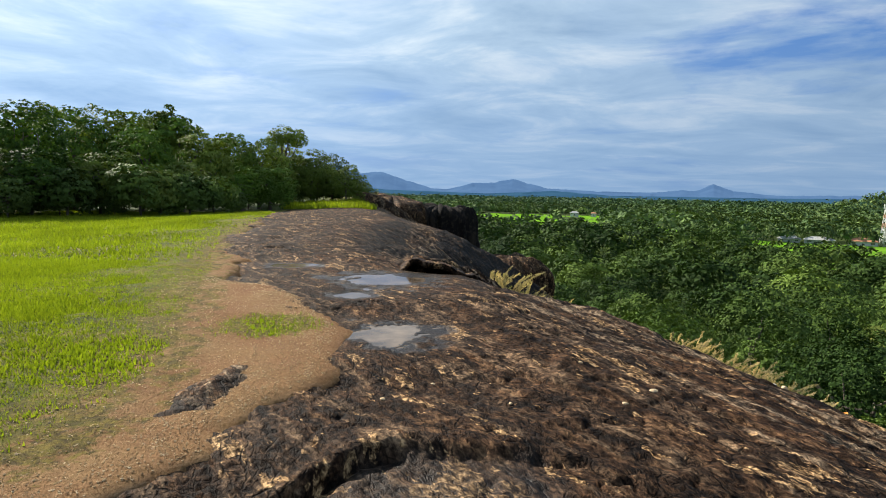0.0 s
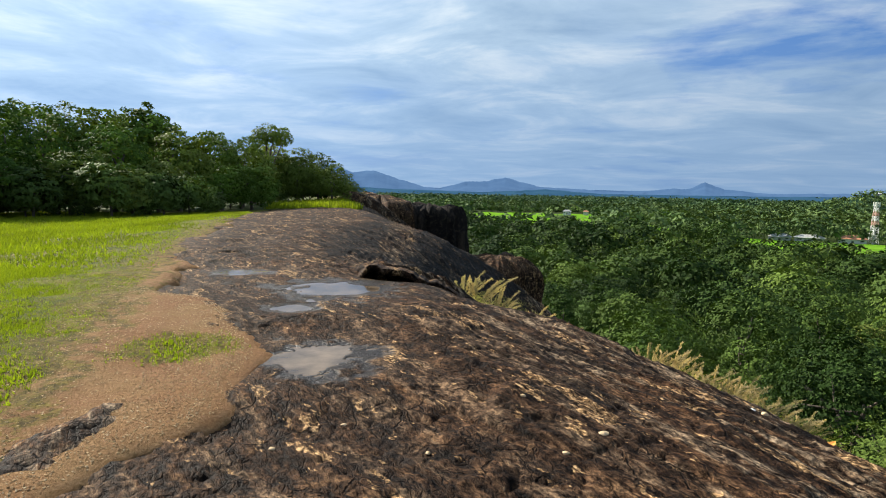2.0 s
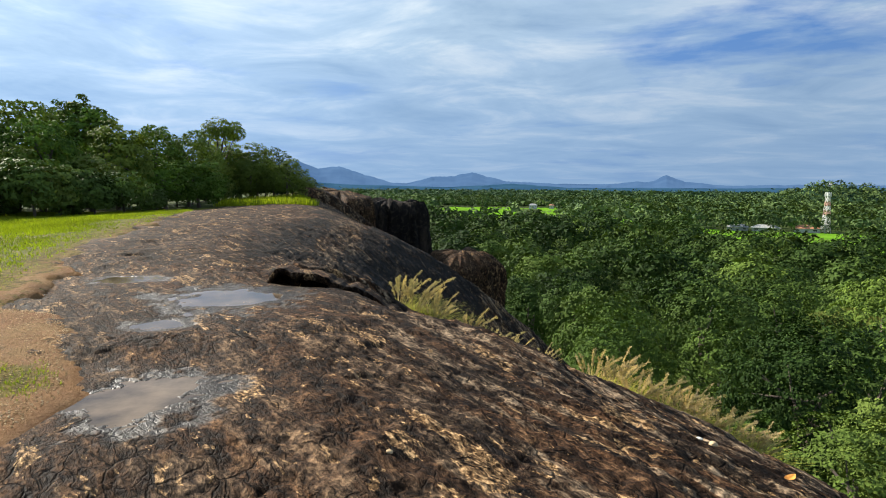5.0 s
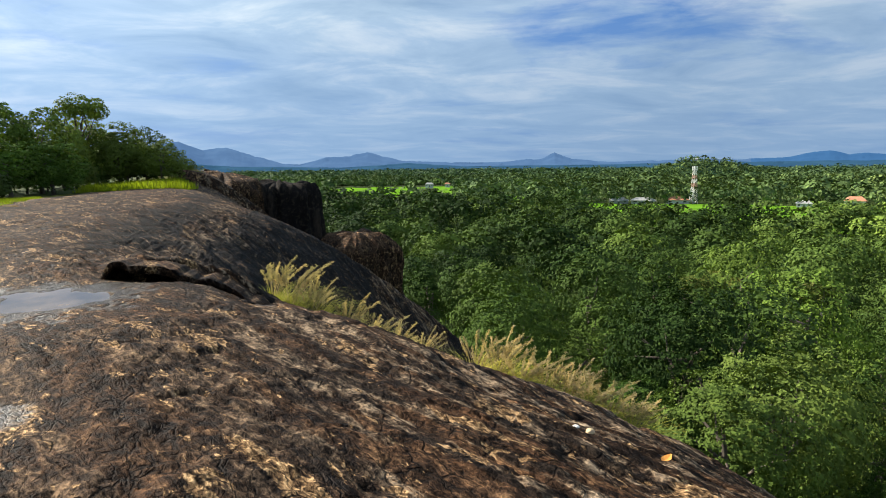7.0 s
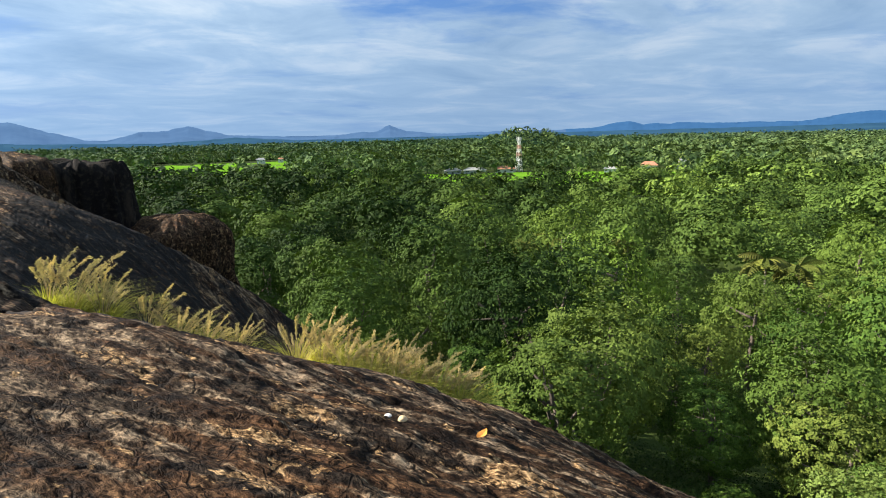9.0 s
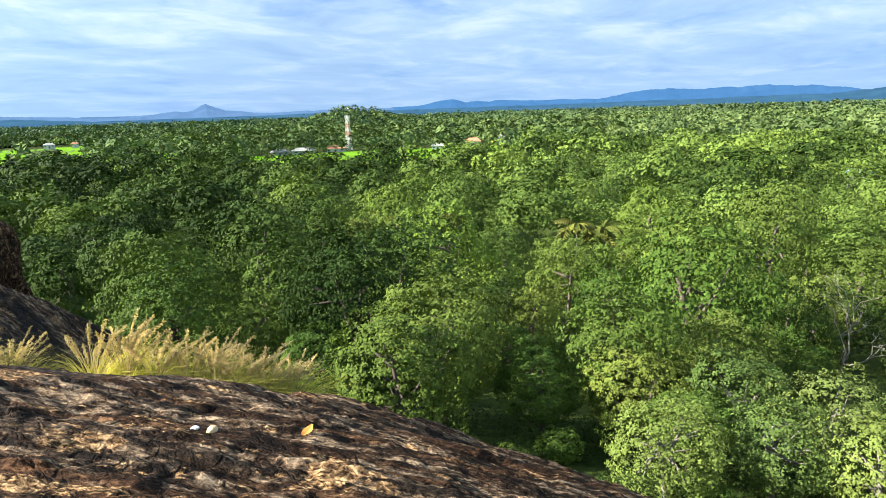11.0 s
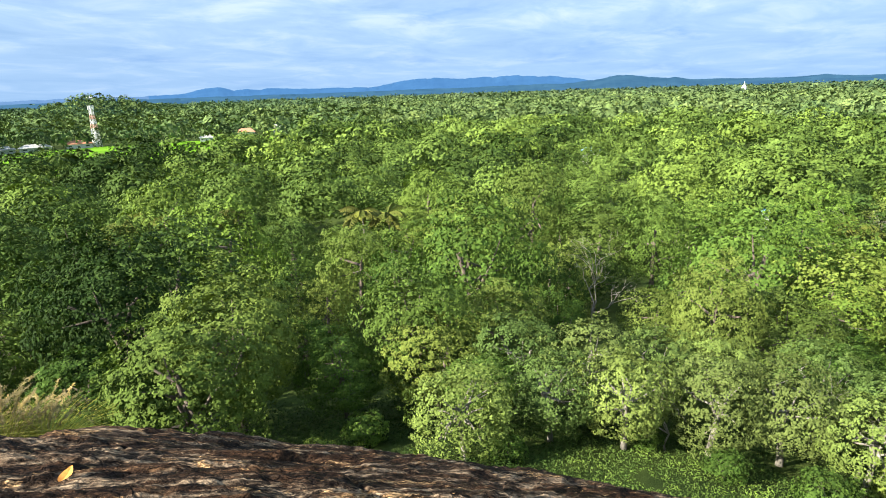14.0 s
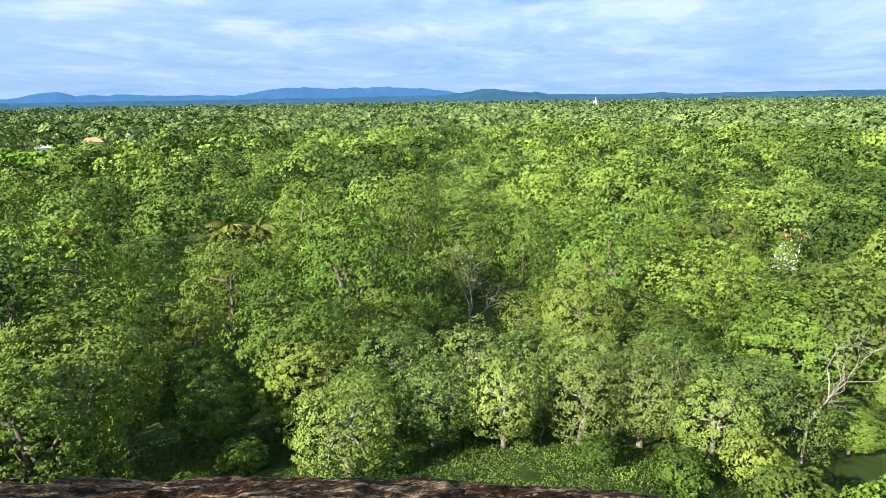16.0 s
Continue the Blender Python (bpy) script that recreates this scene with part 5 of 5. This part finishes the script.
def build_tower():
    x, y = polar(37.55, 480.0)
    z = float(valley(np.array(x), np.array(y)))
    tower = tagged(new("telecom_tower"), "red and white lattice telecom tower beyond the fields", "tower")
    tower.matrix_basis = Matrix.Translation((x, y, z))
    h, wide, tip, levels = -1.2 - z, 4.2, 1.5, 9
    corner = lambda k, t: np.array([(-1, 1, 1, -1)[k % 4], (-1, -1, 1, 1)[k % 4], 0]) * (wide + (tip - wide) * t) / 2 + np.array([0, 0, h * t])
    for n in range(levels):
        mat = RED if n in (4, 6) else WHITE
        for k in range(4):
            t0, t1 = n / levels, (n + 1) / levels
            part("leg", mesh_np("leg", *tube([corner(k, t0), corner(k, t1)], [0.22, 0.22], 5)), mat, tower)
            part("brace", mesh_np("brace", *tube([corner(k, t0), corner(k + 1, t1)], [0.12, 0.12], 4)), mat, tower)
            part("brace", mesh_np("brace", *tube([corner(k + 1, t0), corner(k, t1)], [0.12, 0.12], 4)), mat, tower)
            part("rail", mesh_np("rail", *tube([corner(k, t1), corner(k + 1, t1)], [0.14, 0.14], 4)), mat, tower)
    for k in range(4):
        c = corner(k, 0.95) * np.array([1.5, 1.5, 1])
        part("antenna", mesh_np("antenna", *tube([c - (0, 0, 1.4), c + (0, 0, 1.6)], [0.3, 0.3], 6)), WHITE, tower)


def house(label, az, r, size, wall, roof, lift=0.0, turn=0.0, name="house"):
    """Walls, a hipped roof with eaves, windows and a door."""
    x, y = polar(az, r)
    z = float(valley(np.array(x), np.array(y))) + lift
    h = tagged(new(name), label, "house", "houses on the plain")
    h.matrix_basis = Matrix.Translation((x, y, z)) @ Matrix.Rotation(-radians(az) + turn, 4, "Z")
    w, d, t = size
    plain_part("wall", (w, d, t + max(0, lift)), (0, 0, (t - max(0, lift)) / 2), wall, h)
    e, ridge = min(0.7, w * 0.12), w * 0.28
    v = [(-w / 2 - e, -d / 2 - e, t - 0.1), (w / 2 + e, -d / 2 - e, t - 0.1), (w / 2 + e, d / 2 + e, t - 0.1), (-w / 2 - e, d / 2 + e, t - 0.1), (-ridge, 0, t + d * 0.30), (ridge, 0, t + d * 0.30)]
    bm = bmesh.new()
    q = [bm.verts.new(p) for p in v]
    for f in ((0, 1, 5, 4), (2, 3, 4, 5), (1, 2, 5), (3, 0, 4), (3, 2, 1, 0)):
        bm.faces.new([q[i] for i in f])
    part("roof", bm, roof, h)
    for k in (-0.33, 0.33):
        plain_part("window", (w * 0.14, 0.08, t * 0.3), (w * k, -d / 2 - 0.03, t * 0.6), DARK, h)
    plain_part("door", (w * 0.1, 0.08, t * 0.6), (0, -d / 2 - 0.03, t * 0.3), DARK, h)


build_paddies()
build_tower()
house("white house with an orange tiled hip roof at the field's edge", 49.7, 455, (11.5, 9, 6.2), WHITE, TILE)
house("low grey house beside the fields", 46.2, 470, (9, 7, 3.0), WHITE, GREY)
house("low building with a red roof below the tower", 36.2, 480, (16, 8, 3.2), WHITE, TILE)
house("long low grey building beside the paddy", 33.2, 476, (18, 7, 3.0), GREY, GREY)
house("long low grey building beside the paddy", 31.0, 478, (14, 7, 2.8), GREY, GREY)
house("white house half hidden in the woods", 52.5, 490, (9, 8, 4.0), WHITE, GREY, 3.0)
house("white houses at the far side of the paddy", 12.6, 815, (11, 7, 3.6), WHITE, GREY, 2.0)
house("small house at the far side of the paddy", 14.4, 825, (7, 6, 3.2), WHITE, TILE, 2.0)
house("house with a pale blue sheet roof among the trees", 82.6, 235, (6, 5, 2.0), GREY, BLUE_ROOF, 4.4)
house("small hut with a pale blue roof among the trees", 98.0, 108, (1.1, 1.1, 0.7), GREY, BLUE_ROOF, 7.0, name="hut")
house("small hut with an orange roof beside the clearing", 112.5, 112, (3.6, 3, 1.8), WHITE, TILE, 4.0, name="hut")
house("white pavilion on top of the wooded knoll", 37.6, 1120, (9, 6, 2.5), WHITE, WHITE, 8.0, name="pavilion")


def build_stupa():
    x, y = polar(95.3, 1400.0)
    z = float(valley(np.array(x), np.array(y))) + 8.0
    s = tagged(new("stupa"), "small white domed stupa far off in the woods", "stupa")
    s.matrix_basis = Matrix.Translation((x, y, z))
    ring = [(5.0, -6), (5.0, 3), (5.6, 4), (5.2, 9), (3.4, 12.5), (1.2, 14), (1.0, 16), (0.2, 21)]
    part("dome", mesh_np("dome", *tube([(0, 0, h) for _, h in ring], [r for r, _ in ring], 20)), WHITE, s)


build_stupa()


# ---- small things on the rock ----
def pebble(name, label, x, y, r, mat, seed, group="loose stones"):
    bm = bmesh.new()
    bmesh.ops.create_icosphere(bm, subdivisions=2, radius=1)
    rng = random.Random(seed)
    for v in bm.verts:
        v.co *= 1 + 0.22 * noise.noise(v.co * 1.3 + Vector((seed, 0, 0)))
        v.co.x *= 1.3
        v.co.z *= 0.62
    ob = part(name, bm, mat)
    z = float(rock_height(np.array([x]), np.array([y]))[0])
    ob.matrix_basis = Matrix.Translation((x, y, z + r * 0.28)) @ Matrix.Rotation(rng.uniform(0, 6), 4, "Z") @ Matrix.Scale(r, 4)
    return tagged(ob, label, "stone", group)


CREAM = make_mottled("cream_stone", (0.34, 0.23, 0.12), (0.56, 0.43, 0.27), 30.0, 0.8)
PALE_STONE = make_mottled("white_stone", (0.55, 0.53, 0.50), (0.78, 0.76, 0.72), 30.0, 0.8)
pebble("stone", "small cream stone lying on the dark rock", 3.60, 6.40, 0.034, CREAM, 1)
pebble("stone", "small white stone lying on the dark rock", 3.53, 6.50, 0.022, PALE_STONE, 2)
# added stones that stand in for flush tan scars of the rock
for n, (x, y, r) in enumerate([(1.42, 4.56, 0.032), (1.1, 4.25, 0.018), (0.95, 5.05, 0.018), (0.25, 4.3, 0.016), (-0.35, 4.75, 0.018), (-0.72, 4.3, 0.018)]):
    pebble("stone", "small cream stone lying on the dark rock", x, y, r, CREAM, 10 + n)


def fallen_leaf(x, y, turn):
    """A curled dry leaf with a midrib fold."""
    bm = bmesh.new()
    n, rows = 8, []
    for i in range(n + 1):
        t = i / n
        w = 0.035 * math.sin(math.pi * min(0.98, t + 0.02)) ** 0.7
        z = 0.018 * (t - 0.4) ** 2 * 4
        rows.append([bm.verts.new((0.13 * (t - 0.5), k * w, z + 0.35 * abs(k) * w)) for k in (-1, 0, 1)])
    for a, b in zip(rows, rows[1:]):
        for k in (0, 1):
            bm.faces.new((a[k], a[k + 1], b[k + 1], b[k]))
    ob = part("fallen_leaf", bm, make_mottled("dry_orange_leaf", (0.42, 0.16, 0.03), (0.62, 0.30, 0.07), 40.0, 0.7))
    z = float(rock_height(np.array([x]), np.array([y]))[0])
    ob.matrix_basis = Matrix.Translation((x, y, z + 0.012)) @ Matrix.Rotation(turn, 4, "Z")
    tagged(ob, "dry orange leaf fallen on the dark rock", "leaf")


fallen_leaf(4.22, 6.30, 0.4)
